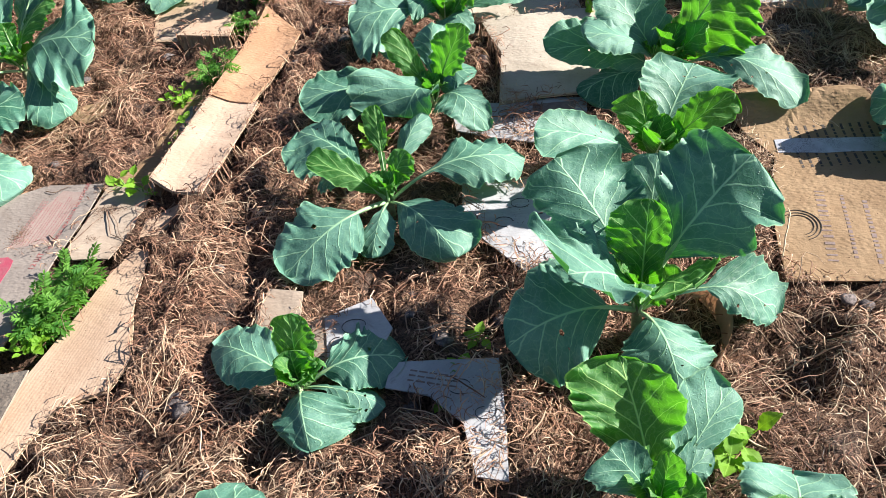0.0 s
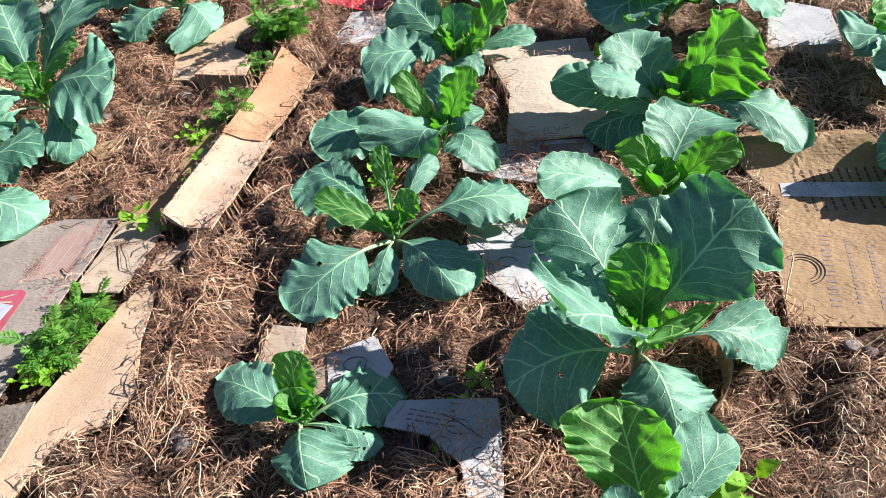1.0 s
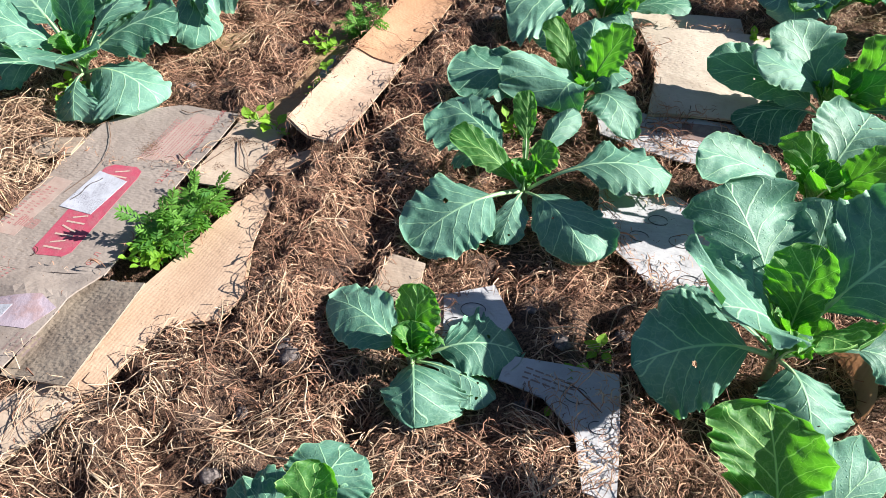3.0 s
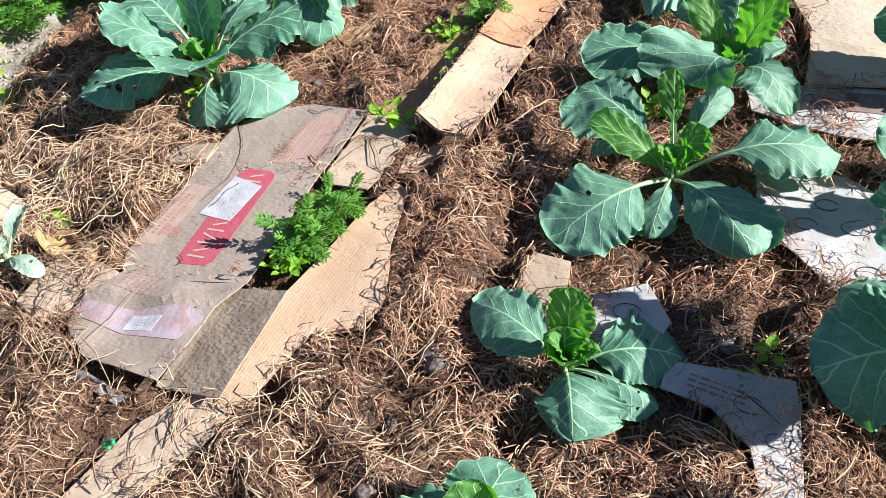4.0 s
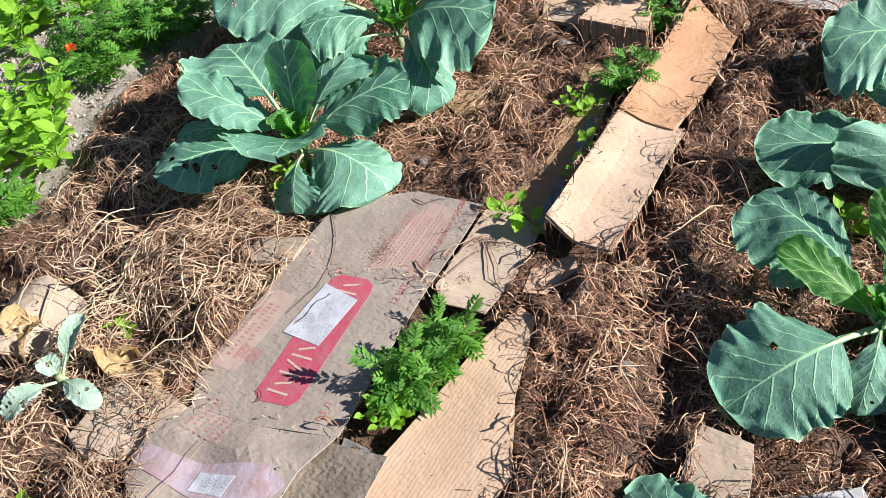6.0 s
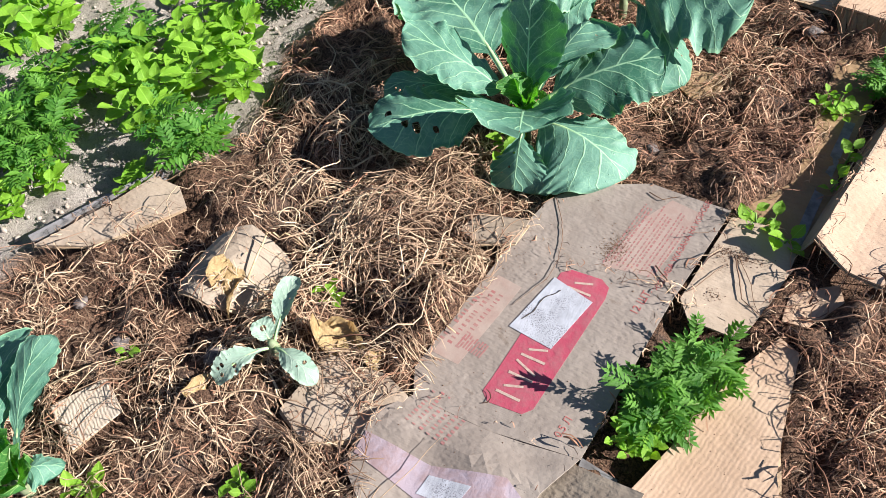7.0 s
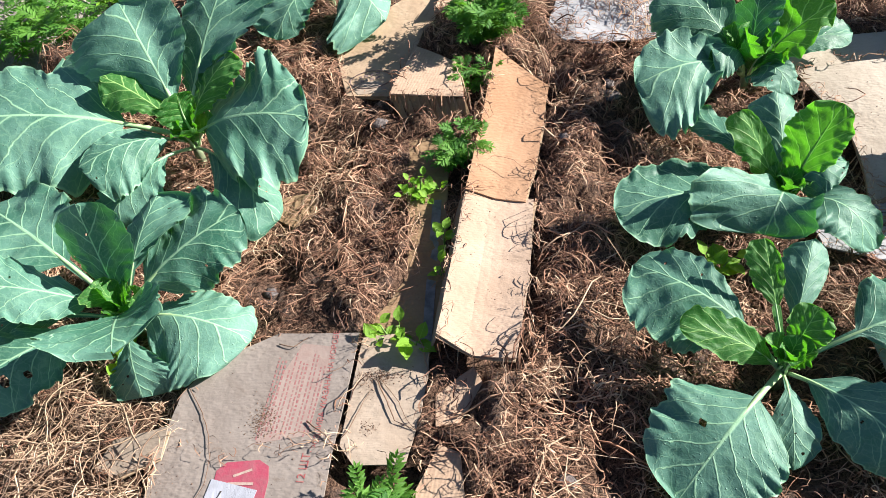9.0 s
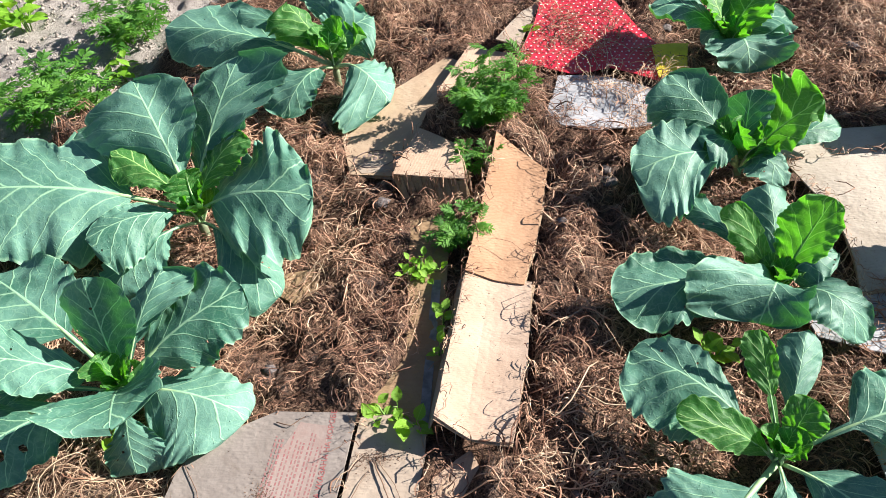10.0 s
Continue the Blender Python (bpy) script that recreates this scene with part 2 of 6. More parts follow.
BEIGECARD = card_material("beige_dimpled_card", (0.50, 0.43, 0.355), (0.40, 0.335, 0.27), 84, 620, 0.65)
RIDGECARD = card_material("pale_ridged_card", (0.56, 0.47, 0.395), (0.45, 0.37, 0.30), 118, 330, 0.7, flute=0.22)
WARMCARD = card_material("orange_tan_card", (0.44, 0.265, 0.165), (0.36, 0.205, 0.120), 78, 420, 0.8, flute=0.12)
INNERCARD = card_material("torn_card_edge", (0.484, 0.370, 0.255), (0.317, 0.220, 0.141), 0, 900, 0.9)
PRINTRED = plain_material("crimson_print", (0.38, 0.062, 0.105), (0.33, 0.105, 0.130), 0.75, 45.0, 0.6, 0.2)
LETTERRED = plain_material("red_lettering", (0.36, 0.085, 0.09), (0.38, 0.17, 0.15), 0.8, 90.0, 0.3, 0.2)
PINKWASH = plain_material("faded_pink_tint", (0.345, 0.272, 0.240), (0.315, 0.225, 0.198), 0.85, 30.0, 0.5, 0.2)
PRINTPINK = plain_material("faded_red_print", (0.32, 0.125, 0.125), (0.30, 0.19, 0.17), 0.8, 120.0, 0.2)
PRINTGREY = plain_material("grey_print", (0.20, 0.14, 0.13), (0.26, 0.2, 0.18), 0.8)
PRINTDARK = plain_material("dark_print", (0.055, 0.045, 0.04), (0.09, 0.07, 0.06), 0.8)
PRINTINK = plain_material("black_ink", (0.03, 0.03, 0.035), (0.05, 0.05, 0.055), 0.6)
CREAM = plain_material("cream_lettering", (0.46, 0.36, 0.31), (0.40, 0.26, 0.23), 0.8, 160.0)
TAPE = plain_material("glossy_violet_tape", (0.36, 0.30, 0.35), (0.30, 0.21, 0.215), 0.25, 30.0, 1.0, 0.5)
REDFOIL = plain_material("red_printed_card", (0.62, 0.025, 0.05), (0.5, 0.02, 0.05), 0.45, 30.0, 0.2, 0.5)
YELLOWFOIL = plain_material("yellow_printed_card", (0.78, 0.62, 0.06), (0.66, 0.5, 0.05), 0.5, 30.0, 0.2)
DOTWHITE = plain_material("white_dot_print", (0.8, 0.78, 0.76), (0.75, 0.72, 0.7), 0.6)
GREENPLASTIC = plain_material("green_plastic", (0.01, 0.42, 0.16), (0.01, 0.34, 0.13), 0.3, 20.0, 0.1, 0.5)
SLATE = plain_material("weathered_grey_board", (0.24, 0.235, 0.25), (0.13, 0.125, 0.13), 0.85, 40.0, 0.6)
MULCH = strand_material("brown_root_mulch", [(0.0, (0.030, 0.014, 0.010)), (0.26, (0.19, 0.088, 0.056)), (0.5, (0.43, 0.232, 0.150)), (0.8, (0.62, 0.392, 0.260)), (1.0, (0.78, 0.57, 0.39))])
CLOD = plain_material("grey_root_clod", (0.085, 0.072, 0.072), (0.24, 0.205, 0.195), 0.95, 130.0, 1.0, 0.1)
PEBBLE = plain_material("sandy_crumb", (0.40, 0.345, 0.305), (0.25, 0.21, 0.18), 0.9, 90.0, 0.5)
STRAW = strand_material("dry_straw", [(0.0, (0.045, 0.030, 0.024)), (0.22, (0.29, 0.185, 0.128)), (0.6, (0.60, 0.43, 0.295)), (1.0, (0.80, 0.645, 0.455))])


def ground_material():
    m, nt, p = material("mulched_soil", 0.95, 0.15)
    ob = coords(nt)
    at = nt.nodes.new("ShaderNodeAttribute")
    at.attribute_name = "sand"
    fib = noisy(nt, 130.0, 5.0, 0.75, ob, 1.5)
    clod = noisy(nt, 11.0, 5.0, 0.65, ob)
    # Dark soil tones; the near-black end also paints in deep shade between roots.
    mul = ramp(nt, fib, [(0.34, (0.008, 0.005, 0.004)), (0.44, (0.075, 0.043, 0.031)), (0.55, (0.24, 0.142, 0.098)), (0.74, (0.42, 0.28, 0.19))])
    dust = step(nt, noisy(nt, 9.0, 4.0, 0.6, ob), 0.54, 0.66)
    mul = blend(nt, calc(nt, "MULTIPLY", dust, 0.4), mul, (0.17, 0.14, 0.13))
    grit = noisy(nt, 320.0, 3.0, 0.7, ob)
    san = ramp(nt, clod, [(0.3, (0.36, 0.315, 0.29)), (0.5, (0.53, 0.47, 0.43)), (0.75, (0.66, 0.60, 0.55))])
    san = blend(nt, calc(nt, "MULTIPLY", step(nt, grit, 0.48, 0.68), 0.7), san, (0.17, 0.14, 0.125))
    nt.links.new(blend(nt, at.outputs["Fac"], mul, san), p.inputs["Base Color"])
    bump(nt, p, calc(nt, "ADD", calc(nt, "MULTIPLY", fib, 0.7), calc(nt, "MULTIPLY", grit, 0.5)), 1.0, 0.018)
    return m


GROUND = ground_material()


def label_material():
    """Bluish white paper, wrinkled, with a grainy smudge over one half."""
    m, nt, p = material("dirty_white_label", 0.7, 0.25)
    ob = coords(nt)
    grain = step(nt, noisy(nt, 420.0, 3.0, 0.7, ob), 0.50, 0.60)
    where = step(nt, noisy(nt, 16.0, 3.0, 0.6, ob), 0.42, 0.62)
    c = blend(nt, step(nt, noisy(nt, 30.0, 4.0, 0.6, ob), 0.35, 0.7), (0.46, 0.475, 0.54), (0.36, 0.37, 0.42))
    c = blend(nt, calc(nt, "MULTIPLY", calc(nt, "MULTIPLY", grain, where), 0.8), c, (0.12, 0.11, 0.13))
    nt.links.new(c, p.inputs["Base Color"])
    bump(nt, p, noisy(nt, 120.0, 3.0, 0.6, stretched(nt, ob, (1.0, 0.25, 1), 16)), 0.25, 0.003)
    return m


LABELWHITE = label_material()


# ---------------------------------------------------------------- mesh helpers
rng = np.random.default_rng(7)


def part(name, bm, mat, parent=None, label="", smooth=False):
    me = bpy.data.meshes.new(name)
    bm.to_mesh(me)
    bm.free()
    return part_mesh(name, me, mat, parent, label, smooth)


def part_mesh(name, me, mat, parent=None, label="", smooth=False):
    if mat is not None and not me.materials:
        me.materials.append(mat)
    if smooth:
        me.polygons.foreach_set("use_smooth", np.ones(len(me.polygons), bool))
    ob = new(name, me)
    if parent is not None:
        ob.parent = parent
    if label:
        tagged(ob, label)
    return ob


def raw_mesh(name, verts, quads):
    me = bpy.data.meshes.new(name)
    verts, quads = np.asarray(verts, np.float32), np.asarray(quads, np.int32)
    me.vertices.add(len(verts))
    me.vertices.foreach_set("co", verts.ravel())
    k = quads.shape[1]
    me.loops.add(quads.size)
    me.loops.foreach_set("vertex_index", quads.ravel())
    me.polygons.add(len(quads))
    me.polygons.foreach_set("loop_start", np.arange(0, quads.size, k, dtype=np.int32))
    me.update(calc_edges=True)
    me.validate()
    return me


def tube(bm, pts, radii, sides=6):
    """A round bar along a line of points."""
    rings = []
    for i, p in enumerate(pts):
        p = Vector(p)
        t = (Vector(pts[min(i + 1, len(pts) - 1)]) - Vector(pts[max(i - 1, 0)])).normalized()
        a = t.orthogonal().normalized()
        b = t.cross(a)
        rings.append([bm.verts.new(p + radii[i] * (math.cos(k) * a + math.sin(k) * b)) for k in np.arange(sides) * 2 * math.pi / sides])
    for r, s in zip(rings, rings[1:]):
        for k in range(sides):
            bm.faces.new((r[k], r[(k + 1) % sides], s[(k + 1) % sides], s[k]))
    bm.faces.new(rings[0][::-1])
    bm.faces.new(rings[-1])


def rough(x, y, scale, seed=0.0):
    return noise.noise(Vector((x * scale, y * scale, seed)))


# ---------------------------------------------------------------- outlines on the ground (metres)
BOX_TOP = [(-1.345, 1.40), (-1.325, 1.50), (-1.27, 1.56), (-1.15, 1.615), (-0.99, 1.60), (-1.025, 1.375), (-1.23, 1.35)]
BOX_MID = [(-1.345, 1.40), (-1.23, 1.352), (-1.026, 1.373), (-1.062, 1.012), (-1.21, 0.995), (-1.36, 1.00), (-1.385, 1.05)]
BOX_LOW = [(-1.36, 1.00), (-1.21, 0.994), (-1.063, 1.010), (-1.095, 0.93), (-1.13, 0.75), (-1.31, 0.775), (-1.40, 0.84), (-1.40, 0.94)]
BOX_SIDE = [(-1.105, 1.006), (-0.955, 0.995), (-0.985, 0.735), (-1.145, 0.752)]
BOX_FLAP = [(-1.016, 1.372), (-0.99, 1.334), (-0.9, 1.33), (-0.874, 1.42), (-0.858, 1.5), (-0.856, 1.56), (-0.91, 1.6), (-0.985, 1.595)]
STRIP = [(-0.84, 1.365), (-0.885, 1.28), (-0.925, 1.15), (-1.0, 0.93), (-1.0, 0.74), (-0.95, 0.74), (-0.91, 0.86), (-0.88, 0.92), (-0.785, 0.955), (-0.755, 1.03), (-0.785, 1.12), (-0.80, 1.25), (-0.805, 1.345)]
STRIP_LOW = [(-0.96, 0.755), (-1.05, 0.755), (-1.14, 0.665), (-1.20, 0.50), (-1.30, 0.36), (-1.17, 0.33), (-1.08, 0.52), (-0.99, 0.66)]
FLAP_LOW = [(-0.838, 1.555), (-0.77, 1.515), (-0.695, 1.5), (-0.655, 1.68), (-0.625, 1.9), (-0.765, 1.935)]
FLAP_HIGH = [(-0.77, 1.925), (-0.645, 1.89), (-0.60, 2.05), (-0.555, 2.28), (-0.60, 2.33), (-0.675, 2.40)]
GUTTER = [(-0.90, 2.16), (-0.80, 2.16), (-0.835, 1.56), (-0.99, 1.60), (-0.90, 1.75)]
TENT = [(-0.882, 2.485), (-0.94, 2.25), (-0.76, 2.212), (-0.772, 2.375)]
TOPCARD = [(-1.06, 2.60), (-0.80, 2.86), (-0.735, 2.80), (-0.885, 2.50), (-0.94, 2.31), (-1.06, 2.33), (-1.10, 2.51)]
TOPCARD_B = [(-0.83, 2.63), (-0.735, 2.87), (-0.60, 2.83), (-0.71, 2.64)]
TOPCARD_C = [(-0.655, 2.84), (-0.56, 3.05), (-0.485, 3.16), (-0.585, 2.83)]
REDCARD = [(-0.48, 3.2), (-0.53, 2.95), (-0.60, 2.775), (-0.44, 2.705), (-0.33, 2.72), (-0.20, 2.635), (-0.16, 2.80), (-0.30, 3.2)]
YELLOWCARD = [(-0.195, 2.81), (-0.09, 2.80), (-0.13, 2.63), (-0.205, 2.642)]
WHITETOP = [(-0.48, 2.70), (-0.545, 2.50), (-0.40, 2.44), (-0.22, 2.47), (-0.22, 2.62), (-0.33, 2.69)]
MIDTAN = [(0.02, 2.245), (0.44, 2.26), (0.40, 1.85), (0.06, 1.845), (0.075, 2.05)]
MIDSTRIPE = [(-0.02, 2.37), (0.33, 2.38), (0.34, 2.27), (-0.01, 2.255)]
WHITE_A = [(-0.08, 1.85), (0.30, 1.85), (0.27, 1.66), (0.14, 1.665), (0.03, 1.70), (-0.06, 1.74)]
WHITE_B = [(-0.05, 1.52), (0.13, 1.53), (0.23, 1.46), (0.20, 1.20), (0.09, 1.215), (0.00, 1.32), (-0.05, 1.42)]
WHITE_C = [(-0.20, 0.985), (0.02, 0.985), (0.025, 0.72), (-0.035, 0.73), (-0.055, 0.84), (-0.12, 0.90), (-0.21, 0.925)]
WHITE_D = [(-0.35, 1.11), (-0.25, 1.16), (-0.20, 1.07), (-0.22, 1.02), (-0.33, 0.99)]
TORN = [(-1.43, 1.405), (-1.335, 1.425), (-1.335, 1.365), (-1.40, 1.335), (-1.45, 1.35)]
BEIGE = [(-0.505, 1.10), (-0.485, 1.20), (-0.405, 1.185), (-0.40, 1.05)]
BROWN = [(0.64, 1.71), (0.68, 1.83), (0.80, 1.835), (0.95, 1.77), (1.05, 1.65), (1.0, 1.35), (0.90, 1.13), (0.63, 1.15), (0.66, 1.36), (0.72, 1.55)]
WHITE_TR = [(0.92, 2.44), (1.0, 2.50), (1.11, 2.43), (1.08, 2.22), (0.86, 2.22)]
EDGECARD = [(-2.235, 0.955), (-2.177, 1.084), (-2.123, 1.209), (-2.051, 1.21), (-2.0, 1.168), (-2.045, 1.1), (-2.127, 1.0)]
GREYFLAP = [(-1.895, 1.06), (-1.871, 1.131), (-1.811, 1.167), (-1.732, 1.156), (-1.71, 1.141), (-1.728, 1.011), (-1.781, 0.98), (-1.857, 0.986)]
PALE_L = [(-1.555, 0.877), (-1.541, 1.006), (-1.424, 1.012), (-1.366, 0.992), (-1.373, 0.908), (-1.481, 0.844)]
RIDGED_L = [(-1.93, 0.701), (-1.872, 0.79), (-1.8, 0.752), (-1.829, 0.66)]
SCRAP_A = [(-1.21, 1.985), (-1.12, 2.0), (-1.10, 1.945), (-1.155, 1.90), (-1.20, 1.93)]
SCRAP_B = [(-0.846, 1.469), (-0.771, 1.52), (-0.758, 1.479), (-0.804, 1.405), (-0.845, 1.4)]
OUTLINES = (SCRAP_A, SCRAP_B, BOX_TOP, BOX_MID, BOX_LOW, BOX_SIDE, BOX_FLAP, STRIP, STRIP_LOW, FLAP_LOW, FLAP_HIGH, GUTTER, TENT, TOPCARD, TOPCARD_B, TOPCARD_C, REDCARD, YELLOWCARD,
            WHITETOP, MIDTAN, MIDSTRIPE, WHITE_A, WHITE_B, WHITE_C, WHITE_D, TORN, BEIGE, BROWN, WHITE_TR, EDGECARD, GREYFLAP, PALE_L, RIDGED_L)
PLANTING_HOLE = [(-1.07, 1.02), (-1.02, 1.37), (-0.88, 1.34), (-0.89, 1.22), (-0.955, 0.99)]
BED = [(-2.33, 0.84), (-2.2, 0.3), (-1.6, -0.35), (-0.4, -0.55), (0.9, -0.4), (1.6, 0.2), (1.75, 1.6), (1.7, 2.9), (1.2, 3.65), (0.0, 3.8), (-1.2, 3.7), (-1.62, 3.3), (-1.74, 2.84), (-1.98, 2.45), (-2.05, 2.1), (-2.13, 1.7), (-2.04, 1.42), (-2.16, 1.20)]


PLANT_SPOTS = [(-0.228, 1.462), (-0.36, 1.36), (-0.12, 1.33), (-0.05, 1.5), (-0.36, 1.58), (-0.122, 1.845), (-0.378, 0.935), (0.298, 1.047), (0.13, 1.03), (0.405, 1.485), (0.51, 1.885), (0.613, 2.505), (0.262, 0.636), (0.470, 0.588), (-0.47, 0.553), (-1.40, 2.13), (-1.44, 1.645), (-1.29, 1.56), (-1.10, 2.72), (-0.089, 2.248), (0.025, 2.788), (1.221, 2.135), (1.051, 1.606), (-1.862, 0.572)]


def outside(x, y, outline):
    """How far points lie outside an outline; inside it the distance is negative."""
    px, py = np.asarray(x, float), np.asarray(y, float)
    best, inner = np.full(px.shape, 1e9), np.zeros(px.shape, bool)
    for (ax, ay), (bx, by) in zip(outline, outline[1:] + outline[:1]):
        ex, ey = bx - ax, by - ay
        f = np.clip(((px - ax) * ex + (py - ay) * ey) / (ex * ex + ey * ey), 0, 1)
        best = np.minimum(best, np.hypot(px - ax - f * ex, py - ay - f * ey))
        if ay != by:
            inner ^= ((ay > py) != (by > py)) & (px < ex * (py - ay) / ey + ax)
    return np.where(inner, -best, best)


def smooth01(v):
    v = np.clip(v, 0, 1)
    return v * v * (3 - 2 * v)


def lattice(x, y, scale, seed):
    """Smooth value noise on arrays, between -1 and 1."""
    gx, gy = x * scale, y * scale
    ix, iy = np.floor(gx).astype(int), np.floor(gy).astype(int)
    fx, fy = smooth01(gx - ix), smooth01(gy - iy)

    def at(i, j):
        h = np.sin(i * 127.1 + j * 311.7 + seed * 74.7) * 43758.5453
        return 2 * (h - np.floor(h)) - 1

    return (at(ix, iy) * (1 - fx) + at(ix + 1, iy) * fx) * (1 - fy) + (at(ix, iy + 1) * (1 - fx) + at(ix + 1, iy + 1) * fx) * fy


def card_gap(x, y):
    d = np.full(np.shape(x), 1e9)
    for o in OUTLINES:
        d = np.minimum(d, outside(x, y, o))
    return d


def relief(x, y, gap=None, sand=None):
    """Height of the ground with its heaped mulch; low under the boards."""
    x, y = np.asarray(x, float), np.asarray(y, float)
    gap = card_gap(x, y) if gap is None else gap
    sand = smooth01(0.5 + outside(x, y, BED) / 0.08) if sand is None else sand
    heap = 0.012 + 0.018 * lattice(x, y, 6.5, 1) + 0.019 * lattice(x, y, 15, 2) + 0.019 * lattice(x, y, 34, 3) - 0.045 * np.clip(-lattice(x, y, 9, 21) - 0.3, 0, 0.5)
    for k in range(90):
        cx, cy, cr, ch = -2.1 + 3.6 * ((k * 0.618034) % 1), 0.0 + 3.4 * ((k * 0.754878 + 0.13) % 1), 0.045 + 0.05 * ((k * 0.37) % 1), 0.016 + 0.026 * ((k * 0.531) % 1)
        heap = heap + ch * np.sqrt(np.clip(1 - ((x - cx) ** 2 + (y - cy) ** 2) / cr ** 2, 0, 1))
    for px, py in PLANT_SPOTS:
        away = np.exp(-((x - px) ** 2 + (y - py) ** 2) / 0.22 ** 2)
        heap = heap - away * (0.8 * np.clip(heap, 0, 1) + 0.010)
    hole = smooth01(0.5 - outside(x, y, PLANTING_HOLE) / 0.04)
    near = smooth01((gap + 0.020) / 0.042)
    sandy = -0.01 + 0.012 * lattice(x, y, 9, 5) + 0.011 * lattice(x, y, 27, 6) + 0.007 * lattice(x, y, 60, 7)
    calm = 1 - smooth01((outside(x, y, BED) - 0.1) / 0.35) * (1 - smooth01((-1.3 - x) / 0.2) * smooth01((x + 3.4) / 0.3) * smooth01((y - 0.3) / 0.3) * smooth01((4.2 - y) / 0.3))
    sandy = sandy * calm - 0.012 * (1 - calm)
    h = -0.010 + near * (0.010 + heap)
    h = h * (1 - sand) + sandy * sand
    return h - 0.03 * hole


def spread(lo, a, b, hi, fine, n):
    far = np.geomspace(0.03, 1.0, n)
    return np.r_[(a - (a - lo) * far[::-1]), np.arange(a, b, fine), (b + (hi - b) * far)]


gx, gy = spread(-60, -3.5, 2.3, 60, 0.0175, 22), spread(-60, -0.9, 4.3, 80, 0.0175, 22)
XX, YY = np.meshgrid(gx, gy)
SANDY = smooth01(0.5 + (outside(XX, YY, BED) + 0.03 * lattice(XX, YY, 7, 4)) / 0.08)
ZZ = relief(XX, YY, None, SANDY)
nx, ny = len(gx), len(gy)
idx = np.arange(nx * ny).reshape(ny, nx)
me = raw_mesh("ground", np.c_[XX.ravel(), YY.ravel(), ZZ.ravel()], np.c_[idx[:-1, :-1].ravel(), idx[:-1, 1:].ravel(), idx[1:, 1:].ravel(), idx[1:, :-1].ravel()])
me.attributes.new("sand", "FLOAT", "POINT").data.foreach_set("value", SANDY.ravel().astype(np.float32))
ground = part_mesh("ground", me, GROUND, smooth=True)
tagged(ground, "brown earth under matted dead roots, sandy grey soil beyond", "ground", kind="structure")


# ---------------------------------------------------------------- boards and boxes
def sheet(outline, height, thick=0.004, cuts=4, jag=0.0, seed=0.0):
    """A board cut to an outline, bent to height(x, y), with a torn edge where jag is given."""
    bm = bmesh.new()
    ring = []
    for i, (a, b) in enumerate(zip(outline, outline[1:] + outline[:1])):
        n = max(1, int(math.dist(a, b) / 0.05))
        for k in range(n):
            f = k / n
            x, y = a[0] + f * (b[0] - a[0]), a[1] + f * (b[1] - a[1])
            ring.append((x + jag * rough(x, y, 30, seed), y + jag * rough(x, y, 30, seed + 9)))
    f = bm.faces.new([bm.verts.new((x, y, 0)) for x, y in ring])
    f.normal_update()
    if f.normal.z < 0:
        f.normal_flip()
    bmesh.ops.triangulate(bm, faces=bm.faces[:])
    for _ in range(cuts):
        far = [e for e in bm.edges if e.calc_length() > 0.03]
        if not far:
            break
        bmesh.ops.subdivide_edges(bm, edges=far, cuts=1, use_grid_fill=True)
        bmesh.ops.triangulate(bm, faces=[f for f in bm.faces if len(f.verts) > 4])
    for v in bm.verts:
        v.co.z = height(v.co.x, v.co.y)
    top = bm.faces[:]
    low = {v: bm.verts.new(v.co - Vector((0, 0, thick))) for v in bm.verts[:]}
    rim = [e for e in bm.edges if e.is_boundary]
    for e in rim:
        l = e.link_loops[0]
        a, b = l.vert, l.link_loop_next.vert
        bm.faces.new((b, a, low[a], low[b]))
    for f in top:
        bm.faces.new([low[v] for v in reversed(f.verts)])
    return bm


def lying(z, sx=0.0, sy=0.0, cx=0.0, cy=0.0, wave=0.004, scale=7.0, seed=0.0, fine=0.0012):
    return lambda x, y: z + sx * (x - cx) + sy * (y - cy) + wave * rough(x, y, scale, seed) + fine * rough(x, y, 34, seed + 3)


def decal(outline, height, lift=0.0015, cuts=2):
    return sheet(outline, lambda x, y: height(x, y) + lift, 0.0009, cuts)


def bars(at, along, rows, gap, size, height, mat, parent, name="print_line", seed=1, broken=5):
    """Unreadable lines of print: rows of short bars that lie on a sheet."""
    r = random.Random(seed)
    ax, ay = math.cos(radians(along)), math.sin(radians(along))
    for i in range(rows):
        bm = bmesh.new()
        pos = 0.0
        ox, oy = at[0] + ay * gap * i, at[1] - ax * gap * i
        while pos < size[0]:
            run = r.uniform(0.35, 1.0) * size[0] / broken
            run = min(run, size[0] - pos)
            if run > 0.002:
                q = []
                for s, t in ((pos, 0), (pos + run, 0), (pos + run, size[1]), (pos, size[1])):
                    x, y = ox + ax * s - ay * t, oy + ay * s + ax * t
                    q.append((x, y))
                n = max(1, int(run / 0.012))
                lo = [bm.verts.new((q[0][0] + (q[1][0] - q[0][0]) * k / n, q[0][1] + (q[1][1] - q[0][1]) * k / n, 0)) for k in range(n + 1)]
                hi = [bm.verts.new((q[3][0] + (q[2][0] - q[3][0]) * k / n, q[3][1] + (q[2][1] - q[3][1]) * k / n, 0)) for k in range(n + 1)]
                for k in range(n):
                    bm.faces.new((lo[k], lo[k + 1], hi[k + 1], hi[k]))
            pos += run + r.uniform(0.12, 0.3) * size[1] * 2 + 0.002
        for v in bm.verts:
            v.co.z = height(v.co.x, v.co.y) + 0.0006
        part(name, bm, mat, parent)


